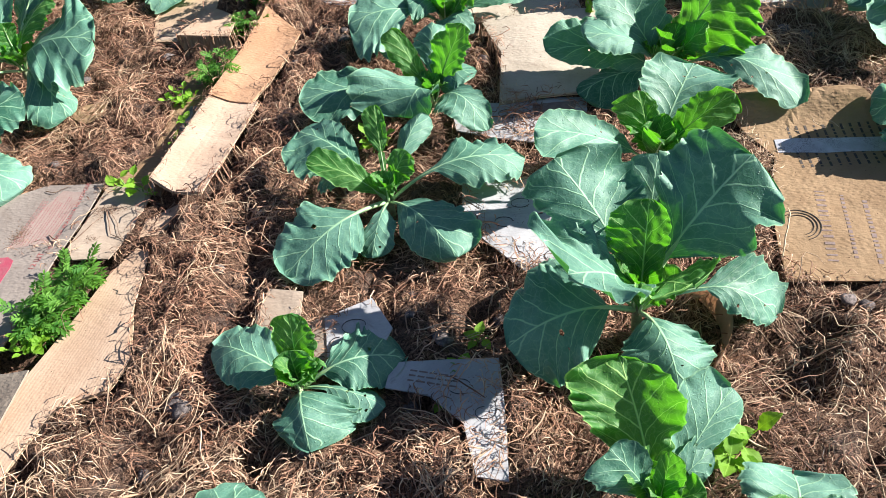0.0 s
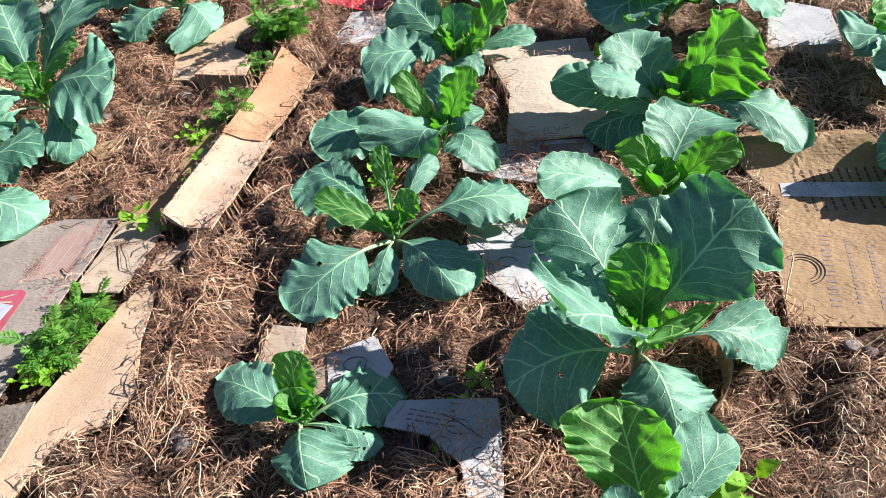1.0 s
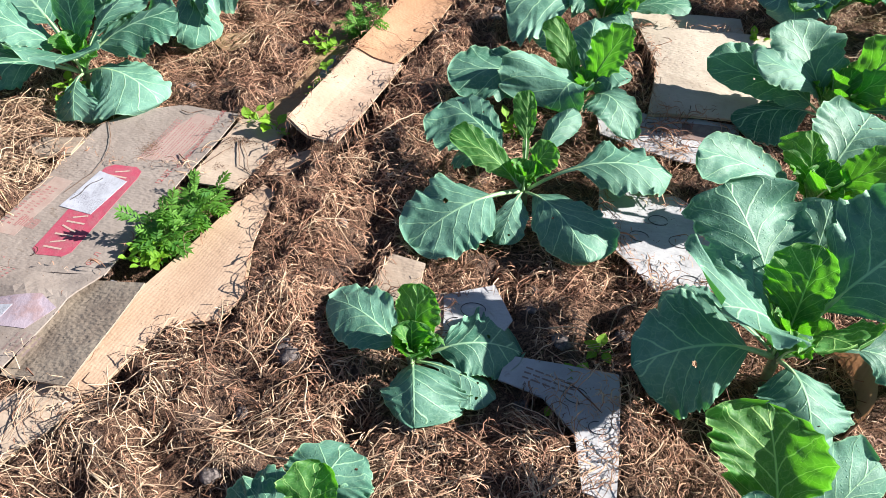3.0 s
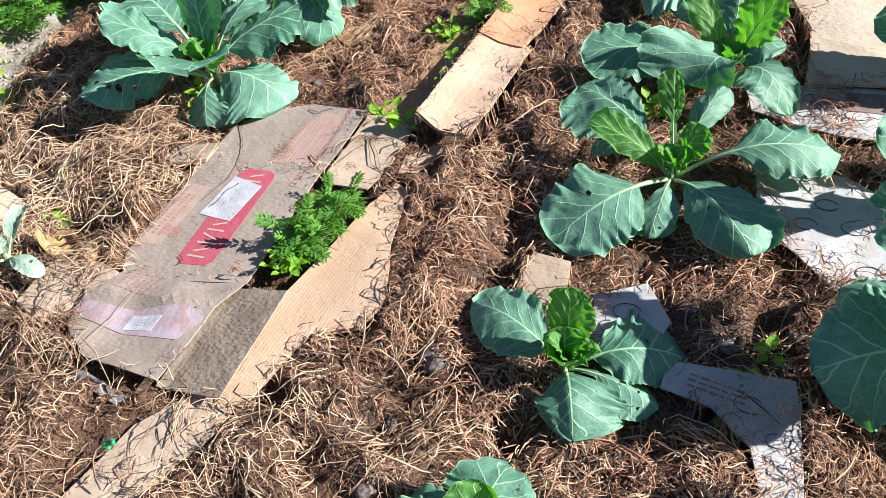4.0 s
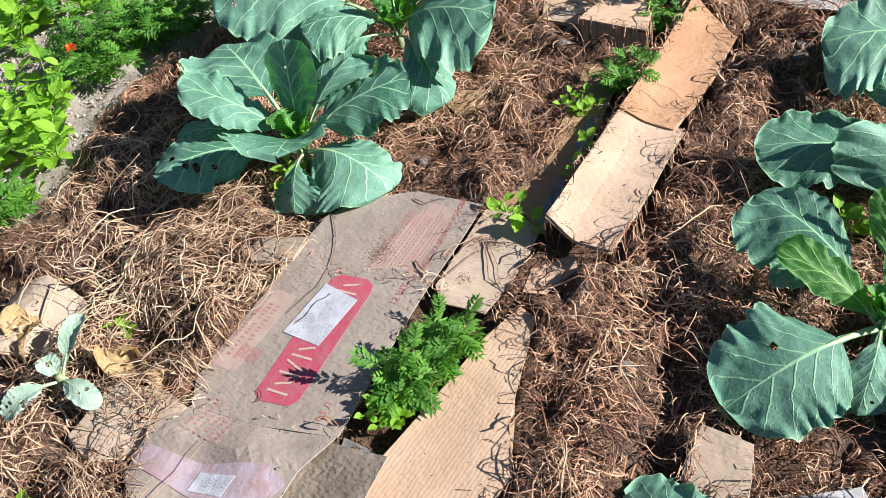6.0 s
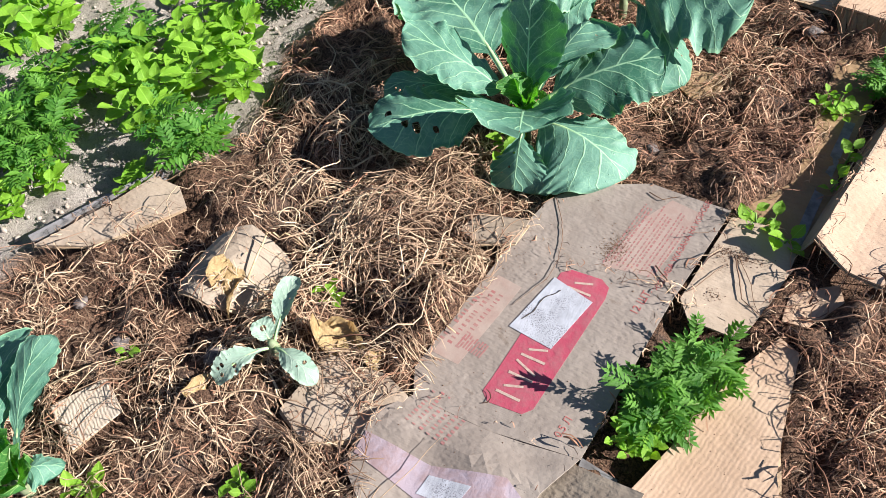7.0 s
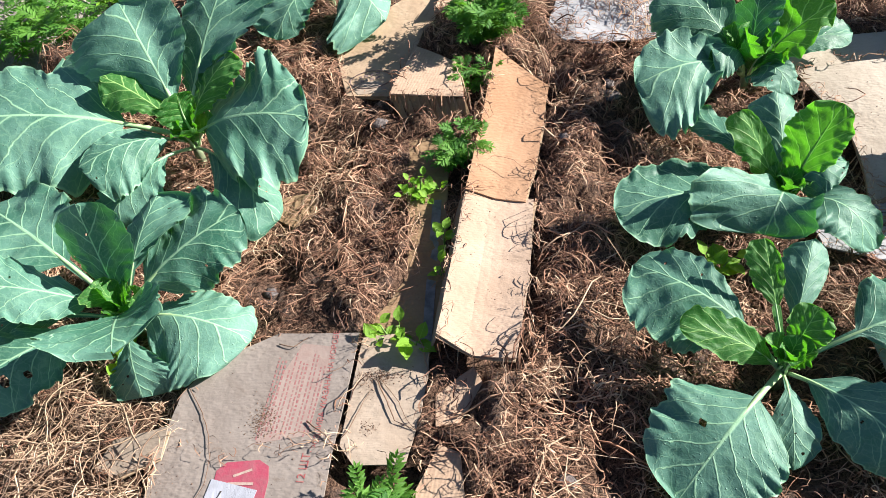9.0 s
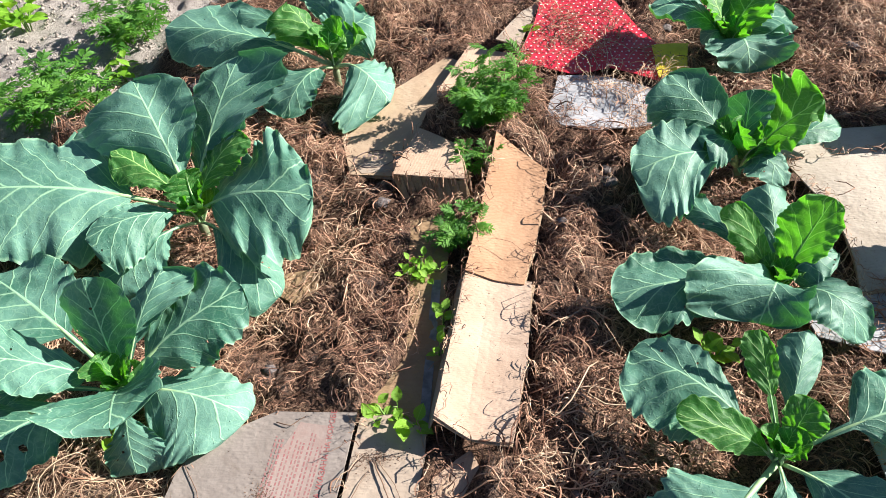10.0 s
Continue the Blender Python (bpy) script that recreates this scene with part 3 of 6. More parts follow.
def lettering(text, at, along, size, height, mat, parent, lift=0.0007):
    cu = bpy.data.curves.new("lettering", "FONT")
    cu.body, cu.size = text, size
    tmp = new("lettering", cu)
    me = bpy.data.meshes.new_from_object(tmp.evaluated_get(bpy.context.evaluated_depsgraph_get()))
    bpy.data.objects.remove(tmp)
    m = pose(at[0], at[1], 0, 0, 0, along)
    for v in me.vertices:
        w = m @ v.co
        v.co = (w.x, w.y, height(w.x, w.y) + lift)
    me.name = "lettering"
    me.materials.clear()
    part_mesh("lettering", me, mat, parent)


# flattened carton with its crimson panel
hb = lying(0.016, 0.03, -0.01, -1.2, 1.2, 0.006, 5, 2, 0)
carton = tagged(new("cardboard_carton"), "flattened printed cardboard carton with crimson panel, dusty and creased", "box")
part("upper_panel", sheet(BOX_TOP, lambda x, y: hb(x, y) + 0.10 * max(0, y - 1.36) ** 2 - 0.001), BOXCARD, carton)
panel = part("middle_panel", sheet(BOX_MID, hb), BOXCARD, carton)
hl = lambda x, y: hb(x, y) + 0.35 * min(0.06, max(0, 1.0 - y)) * (1 if x < 9 else 0) - 0.012 * max(0, min(1, (1.0 - y) / 0.1)) + 0.01 * rough(x, y, 9, 4)
lower = part("lower_panel", sheet(BOX_LOW, hl), BOXCARD, carton)
part("side_flap", sheet(BOX_SIDE, lambda x, y: 0.004 + 0.26 * max(0, x + 1.10 + 0.09 * (1 - y)) + 0.003 * rough(x, y, 12, 3)), GREYCARD, carton, "greyish flap of the carton standing up a little")
hf = lambda x, y: 0.013 + 0.006 * rough(x, y, 9, 6) + 0.02 * max(0, 1.42 - y)
flap = part("corner_flap", sheet(BOX_FLAP, hf), PALECARD, carton)
red = [(-1.231, 1.338), (-1.214, 1.352), (-1.156, 1.353), (-1.138, 1.340), (-1.135, 1.314), (-1.164, 1.060), (-1.178, 1.044), (-1.239, 1.042), (-1.256, 1.057), (-1.252, 1.090)]
panel_red = part("crimson_panel", decal(red, hb, 0.0007), PRINTRED, panel, "crimson printed panel with rounded corners")
part("paper_label", decal([(-1.237, 1.323), (-1.153, 1.297), (-1.183, 1.178), (-1.270, 1.193)], hb, 0.0016, 3), LABELWHITE, panel, "dirty white paper label with smudged writing")
bm = bmesh.new()
pts = [(-1.256 + 0.1 * f * 0.42 + 0.004 * math.sin(9 * f), 1.215 + 0.1 * f + 0.003 * math.sin(14 * f)) for f in np.linspace(0, 0.86, 12)]
tube(bm, [(x, y, hb(x, y) + 0.0018) for x, y in pts], [0.0006 + 0.0008 * abs(math.sin(5 * k)) for k in range(12)], 4)
part("smudged_stroke", bm, PRINTDARK, panel)
for k in range(7):
    f = (k + 0.5) / 7
    cx, cy = -1.215 + 0.034 * f, 1.055 + 0.285 * f
    if 0.46 < f < 0.86:
        continue
    bm = bmesh.new()
    for dx, dy, w, h, slant in ((0, -0.009, 0.046, 0.0050, 3), (0.004 - 0.008 * (k % 2), 0.010, 0.034 + 0.012 * (k % 2), 0.0045, 24 - 40 * (k % 2))):
        c, q = math.cos(radians(slant - 7)), math.sin(radians(slant - 7))
        vs = []
        for a, b in ((-w / 2, -h / 2), (w / 2, -h / 2), (w / 2, h / 2), (-w / 2, h / 2)):
            x, y = cx + c * (dx + a) - q * (dy + b), cy + q * (dx + a) + c * (dy + b)
            vs.append(bm.verts.new((x, y, hb(x, y) + 0.0014 + 0.00005 * dx)))
        bm.faces.new(vs)
    part("pale_stroke", bm, CREAM, panel)
hu = lambda x, y: hb(x, y) + 0.10 * max(0, y - 1.36) ** 2 - 0.001
part("tinted_print_field", decal([(-1.17, 1.385), (-1.075, 1.395), (-1.04, 1.575), (-1.10, 1.588), (-1.135, 1.525)], hu, 0.0003, 3), PINKWASH, carton, "faded pinkish print field")
for k in range(12):
    bars((-1.168 + 0.0086 * k, 1.392 + 0.004 * (k * 7 % 5)), 81, 1, 0.01, (0.17 - 0.011 * (k * 5 % 4), 0.0028 + 0.0012 * (k % 5 == 2)), hu, PRINTPINK, carton, seed=300 + k, broken=16)
lettering("РОЗЛИВА УКАЗАНА НА КОРОБЕ", (-1.055, 1.365), 84, 0.0155, hu, LETTERRED, carton)
lettering("12 ШТ.", (-1.073, 1.301), 82, 0.0205, hb, LETTERRED, panel)
lettering("0,5 Л", (-1.104, 1.031), 82, 0.0182, hb, LETTERRED, panel)
part("tinted_print_field", decal([(-1.372, 1.09), (-1.338, 1.29), (-1.285, 1.28), (-1.318, 1.085)], hb, 0.0003, 3), PINKWASH, panel, "faded pinkish print field")
bars((-1.365, 1.12), 80, 3, 0.017, (0.14, 0.009), hb, PRINTPINK, panel, seed=5, broken=26)
bars((-1.335, 1.12), 80, 9, 0.0058, (0.030, 0.0034), hb, PRINTPINK, panel, "barcode_bar", 6, 1)
bars((-1.34, 0.95), 80, 6, 0.015, (0.08, 0.007), hl, PRINTPINK, lower, seed=8, broken=16)
bars((-1.15, 0.79), 80, 5, 0.012, (0.05, 0.005), hl, PRINTGREY, lower, seed=9, broken=2)
part("packing_tape", decal([(-1.395, 0.905), (-1.27, 0.90), (-1.15, 0.93), (-1.105, 0.905), (-1.14, 0.845), (-1.26, 0.84), (-1.395, 0.865)], hl, 0.0014, 3), TAPE, lower, "shiny torn violet packing tape")
part("paper_label", decal([(-1.265, 0.885), (-1.195, 0.895), (-1.205, 0.855), (-1.27, 0.85)], hl, 0.0024, 2), LABELWHITE, lower, "white label under tape")


SURFACES = [(BOX_TOP, hu), (BOX_MID, hb), (BOX_LOW, hl), (BOX_FLAP, hf)]


def board(name, outline, height, mat, label, cuts=4, thick=0.004, jag=0.004, seed=0.0, category="cardboard", core=False):
    ob = part(name, sheet(outline, height, thick, cuts, jag, seed), mat)
    SURFACES.append((outline, height))
    if core:
        part("corrugated_core", sheet([(x + 0.003 * math.sin(40 * y), y - 0.004) for x, y in outline], lambda x, y: height(x, y) - thick - 0.0008, 0.003, cuts, 0.008, seed + 5), INNERCARD, ob, "torn corrugated core under the liner")
    return tagged(ob, label, category)


hs = lambda x, y: 0.012 + 0.03 * max(0, x + 0.93 - 0.25 * (y - 0.9)) + 0.004 * rough(x, y, 6, 11)
board("cardboard_strip", STRIP, hs, STRIPE, "long pale strip of corrugated cardboard beside the carton", core=True)
board("cardboard_strip", STRIP_LOW, lying(0.008, wave=0.006, seed=12), PALECARD, "pale worn strip of cardboard with handwritten marks", core=True)
hg = lying(0.003, wave=0.004, seed=14)
board("cardboard_sheet", GUTTER, hg, BROWNCARD, "brown cardboard sheet lying low in the gap")


def edge_lift(x, y):
    """The turned-up flap: highest along its sunless long edge."""
    d = (x + 0.835) - (y - 1.56) * 0.19
    return 0.074 - 0.052 * (y - 1.54) - 0.30 * max(0.0, d) + 0.9 * max(0.0, d - 0.05) ** 1.5


board("cardboard_flap", FLAP_LOW, lambda x, y: edge_lift(x, y) + 0.003 * rough(x, y, 8, 15), FLAPCARD, "pale cardboard flap with a turned-up edge, crossed by roots", core=True)
board("cardboard_flap", FLAP_HIGH, lambda x, y: edge_lift(x, y) + 0.006 + 0.22 * max(0, y - 2.12) ** 1.5 - 0.10 * max(0.0, x + 0.66) + 0.003 * rough(x, y, 8, 16), WARMCARD, "orange-tan cardboard flap curling up at its torn end", core=True)
bm = bmesh.new()
for a, b, lo, hi in (((-0.833, 1.565), (-0.77, 1.93), -0.012, 0.071),):
    n = 14
    for k in range(n):
        p, q = [(a[0] + (b[0] - a[0]) * f, a[1] + (b[1] - a[1]) * f) for f in (k / n, (k + 1) / n)]
        vs = [bm.verts.new(v) for v in ((p[0], p[1], hi - 0.019 * (k - 1) / n), (q[0], q[1], hi - 0.019 * k / n), (q[0] - 0.028, q[1], lo), (p[0] - 0.028, p[1], lo))]
        bm.faces.new(vs)
bmesh.ops.remove_doubles(bm, verts=bm.verts[:], dist=0.0005)
bmesh.ops.solidify(bm, geom=bm.faces[:], thickness=0.004)
tagged(part("cardboard_wall", bm, GREYCARD), "grey shaded side wall of a sunken cardboard box", "cardboard")
board("grey_lath", [(-0.845, 1.95), (-0.825, 1.95), (-0.853, 1.57), (-0.872, 1.57)], lambda x, y: 0.004 + 0.002 * rough(x, y, 20, 5), SLATE, "narrow weathered grey lath in the gap", 3, 0.010, 0.001, category="lath")
board("cardboard_tent", TENT, lambda x, y: 0.028 + 0.17 * (2.475 - y) + 0.003 * rough(x, y, 9, 7), STRIPE, "bent pale cardboard standing up like a tent")
# Sunless front of the tent: shade put into the colour with a browner card.
bm = bmesh.new()
for k in range(8):
    f, g = k / 8, (k + 1) / 8
    q = [(-0.94 + 0.18 * e, 2.25 - 0.038 * e) for e in (f, g)]
    bm.faces.new([bm.verts.new(v) for v in ((q[0][0], q[0][1], 0.062), (q[1][0], q[1][1], 0.066), (q[1][0] + 0.002, q[1][1] - 0.065, -0.015), (q[0][0] + 0.05, q[0][1] - 0.065, -0.015))])
bmesh.ops.remove_doubles(bm, verts=bm.verts[:], dist=0.0005)
bmesh.ops.solidify(bm, geom=bm.faces[:], thickness=0.004)
tagged(part("cardboard_wall", bm, BROWNCARD), "bent-down side of the tented cardboard, its shade painted in as darker brown", "cardboard")
ht = lying(0.004, wave=0.006, seed=17)
top_card = board("cardboard_sheet", TOPCARD, ht, TAN, "brown cardboard sheet with a faint oval mark and clear tape", core=True)
bm = bmesh.new()
ring = [(-1.0 + 0.055 * math.cos(a), 2.385 + 0.036 * math.sin(a)) for a in np.arange(25) * 2 * math.pi / 24]
tube(bm, [(x, y, ht(x, y) + 0.002) for x, y in ring], [0.0012] * 25, 4)
part("oval_mark", bm, PRINTGREY, top_card)
bars((-1.03, 2.395), 12, 2, 0.018, (0.055, 0.010), ht, PRINTGREY, top_card, seed=21, broken=4)
part("clear_tape", decal([(-1.06, 2.37), (-0.985, 2.38), (-0.945, 2.33), (-1.03, 2.33)], ht, 0.001, 1), PALECARD, top_card, "glossy strip of clear tape")
board("cardboard_sheet", TOPCARD_B, lambda x, y: 0.03 - 0.1 * (x + 0.73) + 0.004 * rough(x, y, 8, 18), STRIPE, "pale cardboard strip beside the bushy marigold")
board("cardboard_sheet", TOPCARD_C, lambda x, y: 0.02 + 0.35 * max(0, -0.52 - x) + 0.004 * rough(x, y, 8, 19), GREYCARD, "shaded grey cardboard edge standing up")
hr = lambda x, y: 0.022 + 0.02 * rough(x, y, 5, 22) + 0.06 * max(0, -0.42 - x)
redcard = board("red_packaging", REDCARD, hr, REDFOIL, "red glossy packaging card with white polka dots", 4, 0.002, category="packaging")
bm = bmesh.new()
for i in range(-3, 26):
    for j in range(0, 30):
        x, y = -0.62 + i * 0.021 + 0.0105 * (j % 2), 2.64 + j * 0.0185
        if outside(x, y, REDCARD) < -0.006:
            bm.faces.new([bm.verts.new((x + 0.0032 * math.cos(a), y + 0.0032 * math.sin(a), hr(x, y) + 0.0022)) for a in np.arange(6) * math.pi / 3])
tagged(part("polka_dots", bm, DOTWHITE, redcard), kind="stuff")
board("yellow_packaging", YELLOWCARD, lying(0.034, wave=0.008, seed=23), YELLOWFOIL, "yellow printed packaging card, crumpled", 4, 0.002, category="packaging")
board("white_packaging", WHITETOP, lying(0.012, wave=0.016, scale=9, seed=24), WHITECARD, "crumpled white packaging card half covered with roots", category="packaging")
hm = lambda x, y: 0.03 + 0.02 * math.cos((x - 0.22) * 5) + 0.04 * max(0, 2.0 - y) * 0 - 1.1 * max(0, 1.93 - y) ** 1.6 + 0.004 * rough(x, y, 6, 26)
midtan = board("cardboard_sheet", MIDTAN, hm, BEIGECARD, "pale beige cardboard sheet bulging over its front edge", core=True)
board("cardboard_sheet", MIDSTRIPE, lying(0.026, wave=0.005, seed=27), BEIGECARD, "narrow pale beige board with a dark edge")


def scrawl(parent, height, seeds, mat=PRINTINK, r=0.0008):
    """Printed curls: loose rings and hooks in dark ink."""
    for cx, cy, size, a0, a1, grow in seeds:
        bm = bmesh.new()
        pts = []
        for k in range(22):
            a = radians(a0 + (a1 - a0) * k / 21)
            s = size * (1 + grow * k / 21)
            x, y = cx + s * math.cos(a), cy + 0.7 * s * math.sin(a)
            pts.append((x, y, height(x, y) + 0.0012))
        tube(bm, pts, [r] * 22, 4)
        part("printed_curl", bm, mat, parent)


hwa, hwb, hwc = lying(0.012, wave=0.006, seed=30), lying(0.014, wave=0.006, seed=31), lying(0.020, wave=0.008, seed=32)
wa = board("white_printed_card", WHITE_A, hwa, WHITECARD, "white coated card printed with dark curls, strewn with roots")
scrawl(wa, hwa, ((0.08, 1.80, 0.022, 0, 300, 0.3), (0.13, 1.79, 0.018, 40, 380, 0.2), (0.06, 1.75, 0.026, 180, 400, 0.4), (0.12, 1.73, 0.02, 0, 240, 0.5), (0.02, 1.77, 0.018, 60, 330, 0.2), (0.17, 1.75, 0.022, 90, 350, 0.4)))
part("brown_patch", decal([(0.15, 1.83), (0.27, 1.83), (0.25, 1.76), (0.15, 1.765)], hwa, 0.0012, 1), PRINTGREY, wa, "faded brown printed patch")
wb = board("white_printed_card", WHITE_B, hwb, WHITECARD, "white coated card with dark curls, torn and muddy")
scrawl(wb, hwb, ((0.09, 1.44, 0.02, 0, 330, 0.2), (0.14, 1.38, 0.024, 90, 400, 0.3), (0.16, 1.26, 0.022, 0, 250, 0.3), (0.05, 1.38, 0.018, 0, 280, 0.5)))
wc = board("white_printed_card", WHITE_C, hwc, WHITECARD, "flaking white card half buried under roots")
scrawl(wc, hwc, ((-0.06, 0.92, 0.02, 20, 300, 0.4), (-0.015, 0.86, 0.016, 90, 380, 0.4)))
wd = board("white_printed_card", WHITE_D, hwc, WHITECARD, "corner of white printed card showing beside the smallest plant")
scrawl(wd, hwc, ((-0.28, 1.08, 0.022, 0, 250, 0.4), (-0.31, 1.04, 0.018, 90, 380, 0.3)))
board("cardboard_scrap", TORN, lying(0.022, wave=0.005, seed=45), GREYCARD, "torn corrugated grey corner of the carton", core=True)
bars((-0.16, 0.96), -12, 3, 0.012, (0.10, 0.004), hwc, PRINTGREY, wc, seed=33)
board("cardboard_scrap", SCRAP_A, lying(0.006, wave=0.006, seed=51), BROWNCARD, "small reddish brown piece of cardboard under cabbage leaves")
board("cardboard_scrap", SCRAP_B, lying(0.010, wave=0.006, seed=52), STRIPE, "pale piece of cardboard half buried in straw")
board("cardboard_scrap", BEIGE, lying(0.022, 0.06, 0.05, -0.45, 1.12, 0.004, seed=34), PALECARD, "small beige cardboard scrap beside the smallest plant")
board("cardboard_scrap", [(-0.385, 1.10), (-0.345, 1.12), (-0.33, 0.99), (-0.37, 0.97)], lying(0.018, wave=0.004, seed=35), GREYCARD, "small grey block of cardboard in shade")
hbr = lambda x, y: 0.014 + 0.05 * math.exp(-((y - 1.74) / 0.05) ** 2) + 0.004 * rough(x, y, 6, 36)
brown = board("brown_carton", BROWN, hbr, BROWNCARD, "brown embossed carton side with dark print and white tape", category="box")
part("white_tape", sheet([(0.735, 1.612), (1.03, 1.595), (1.02, 1.54), (0.73, 1.56)], lambda x, y: hbr(x, y) + 0.0015, 0.001, 4, 0.010, 3.0), LABELWHITE, brown, "torn strip of whitish tape")
for k in range(11):
    bars((0.775 + 0.022 * k, 1.655), -92, 1, 0.01, (0.155, 0.006), hbr, PRINTDARK, brown, seed=40 + k, broken=7)
bars((0.752, 1.195), 80, 1, 0.01, (0.225, 0.021), hbr, PRINTGREY, brown, seed=60, broken=26)
bars((0.795, 1.20), 80, 1, 0.01, (0.20, 0.008), hbr, PRINTGREY, brown, seed=61, broken=18)
bars((0.84, 1.18), 80, 1, 0.01, (0.20, 0.010), hbr, PRINTGREY, brown, seed=62, broken=16)
bars((0.80, 1.79), 80, 1, 0.01, (0.05, 0.022), hbr, PRINTDARK, brown, seed=63, broken=4)
for r in (0.030, 0.038, 0.046):
    bm = bmesh.new()
    tube(bm, [(0.705 + r * math.cos(a), 1.31 + r * math.sin(a), hbr(0.705 + r * math.cos(a), 1.31 + r * math.sin(a)) + 0.0008) for a in np.linspace(-1.4, 2.2, 18)], [0.0010] * 18, 4)
    part("printed_ring", bm, PRINTDARK, brown)
board("white_polystyrene_board", WHITE_TR, lambda x, y: 0.04 + 0.004 * rough(x, y, 8, 37), WHITECARD, "thick white board lying on the mulch", 3, 0.03, 0.003, category="board")
board("cardboard_edging", EDGECARD, lying(0.03, wave=0.006, seed=38), PALECARD, "pale cardboard edging along the sandy soil", core=True)
bm = bmesh.new()
for k in range(10):
    p, q = [(-2.27 + 0.135 * f, 0.97 + 0.27 * f) for f in (k / 10, (k + 1) / 10)]
    bm.faces.new([bm.verts.new(v) for v in ((p[0], p[1], 0.027), (q[0], q[1], 0.027), (q[0] - 0.012, q[1] + 0.006, -0.04), (p[0] - 0.012, p[1] + 0.006, -0.04))])
bmesh.ops.remove_doubles(bm, verts=bm.verts[:], dist=0.0005)
bmesh.ops.solidify(bm, geom=bm.faces[:], thickness=0.006)
tagged(part("edging_board", bm, SLATE), "dark weathered board holding the bed's edge", "board")
board("cardboard_flap", GREYFLAP, lambda x, y: 0.012 + 0.055 * math.sin(max(0, min(3.14, (x + 1.91) * 17))) + 0.003 * rough(x, y, 9, 39), GREYCARD, "greyish curled cardboard flap with a dimpled face", core=True)
board("cardboard_scrap", PALE_L, lambda x, y: 0.016 + 0.010 * rough(x, y, 9, 41), PALECARD, "pale crumpled cardboard scrap under dry stalks", core=True)
board("cardboard_scrap", RIDGED_L, lying(0.026, 0.05, 0.0, -1.88, 0.75, 0.003, seed=42), RIDGECARD, "pale ridged cardboard scrap", core=True)
bm = bmesh.new()
n = 16
rows = []
for k in range(n + 1):
    a = radians(-70 + 150 * k / n)
    cx, cy, r = 0.405, 1.03, 0.062
    rows.append([bm.verts.new((cx + r * math.cos(a) * (1 + 0.15 * j), cy + 1.55 * r * math.sin(a), -0.01 + 0.085 * j * (0.6 + 0.4 * math.sin(math.pi * k / n)))) for j in (0, 0.5, 1)])
for r, s in zip(rows, rows[1:]):
    for j in range(2):
        bm.faces.new((r[j], s[j], s[j + 1], r[j + 1]))
bmesh.ops.solidify(bm, geom=bm.faces[:], thickness=0.005)
tagged(part("cardboard_collar", bm, STRIPE, smooth=True), "curved strip of pale cardboard round the largest plant", "cardboard")
board("grey_lath", [(-1.32, 0.76), (-1.13, 0.70), (-1.14, 0.68), (-1.33, 0.735)], lying(0.0, seed=43), SLATE, "weathered grey lath under the carton", 2, 0.01, 0.002, category="lath")
board("dark_board", [(-1.065, 1.03), (-1.0, 1.02), (-0.975, 0.90), (-1.0, 0.86), (-1.06, 0.90)], lying(-0.012, seed=44), SLATE, "dark weathered board under the carton flap", 2, 0.01, 0.002, category="board")
bm = bmesh.new()
tube(bm, [(-1.155 + 0.012 * math.cos(a), 0.612 + 0.009 * math.sin(a), 0.024 + 0.006 * math.cos(a)) for a in np.linspace(0, 5.6, 14)], [0.0035] * 14, 6)
tagged(part("plastic_ring", bm, GREENPLASTIC, smooth=True), "bright green broken plastic ring among straw", "plastic ring")


# ---------------------------------------------------------------- cabbages
def wavy(x, seed, scale):
    """Smooth random wave along an array, between -1 and 1."""
    return lattice(np.asarray(x, float) + 40.0, np.full(np.shape(x), 0.5), scale, seed)


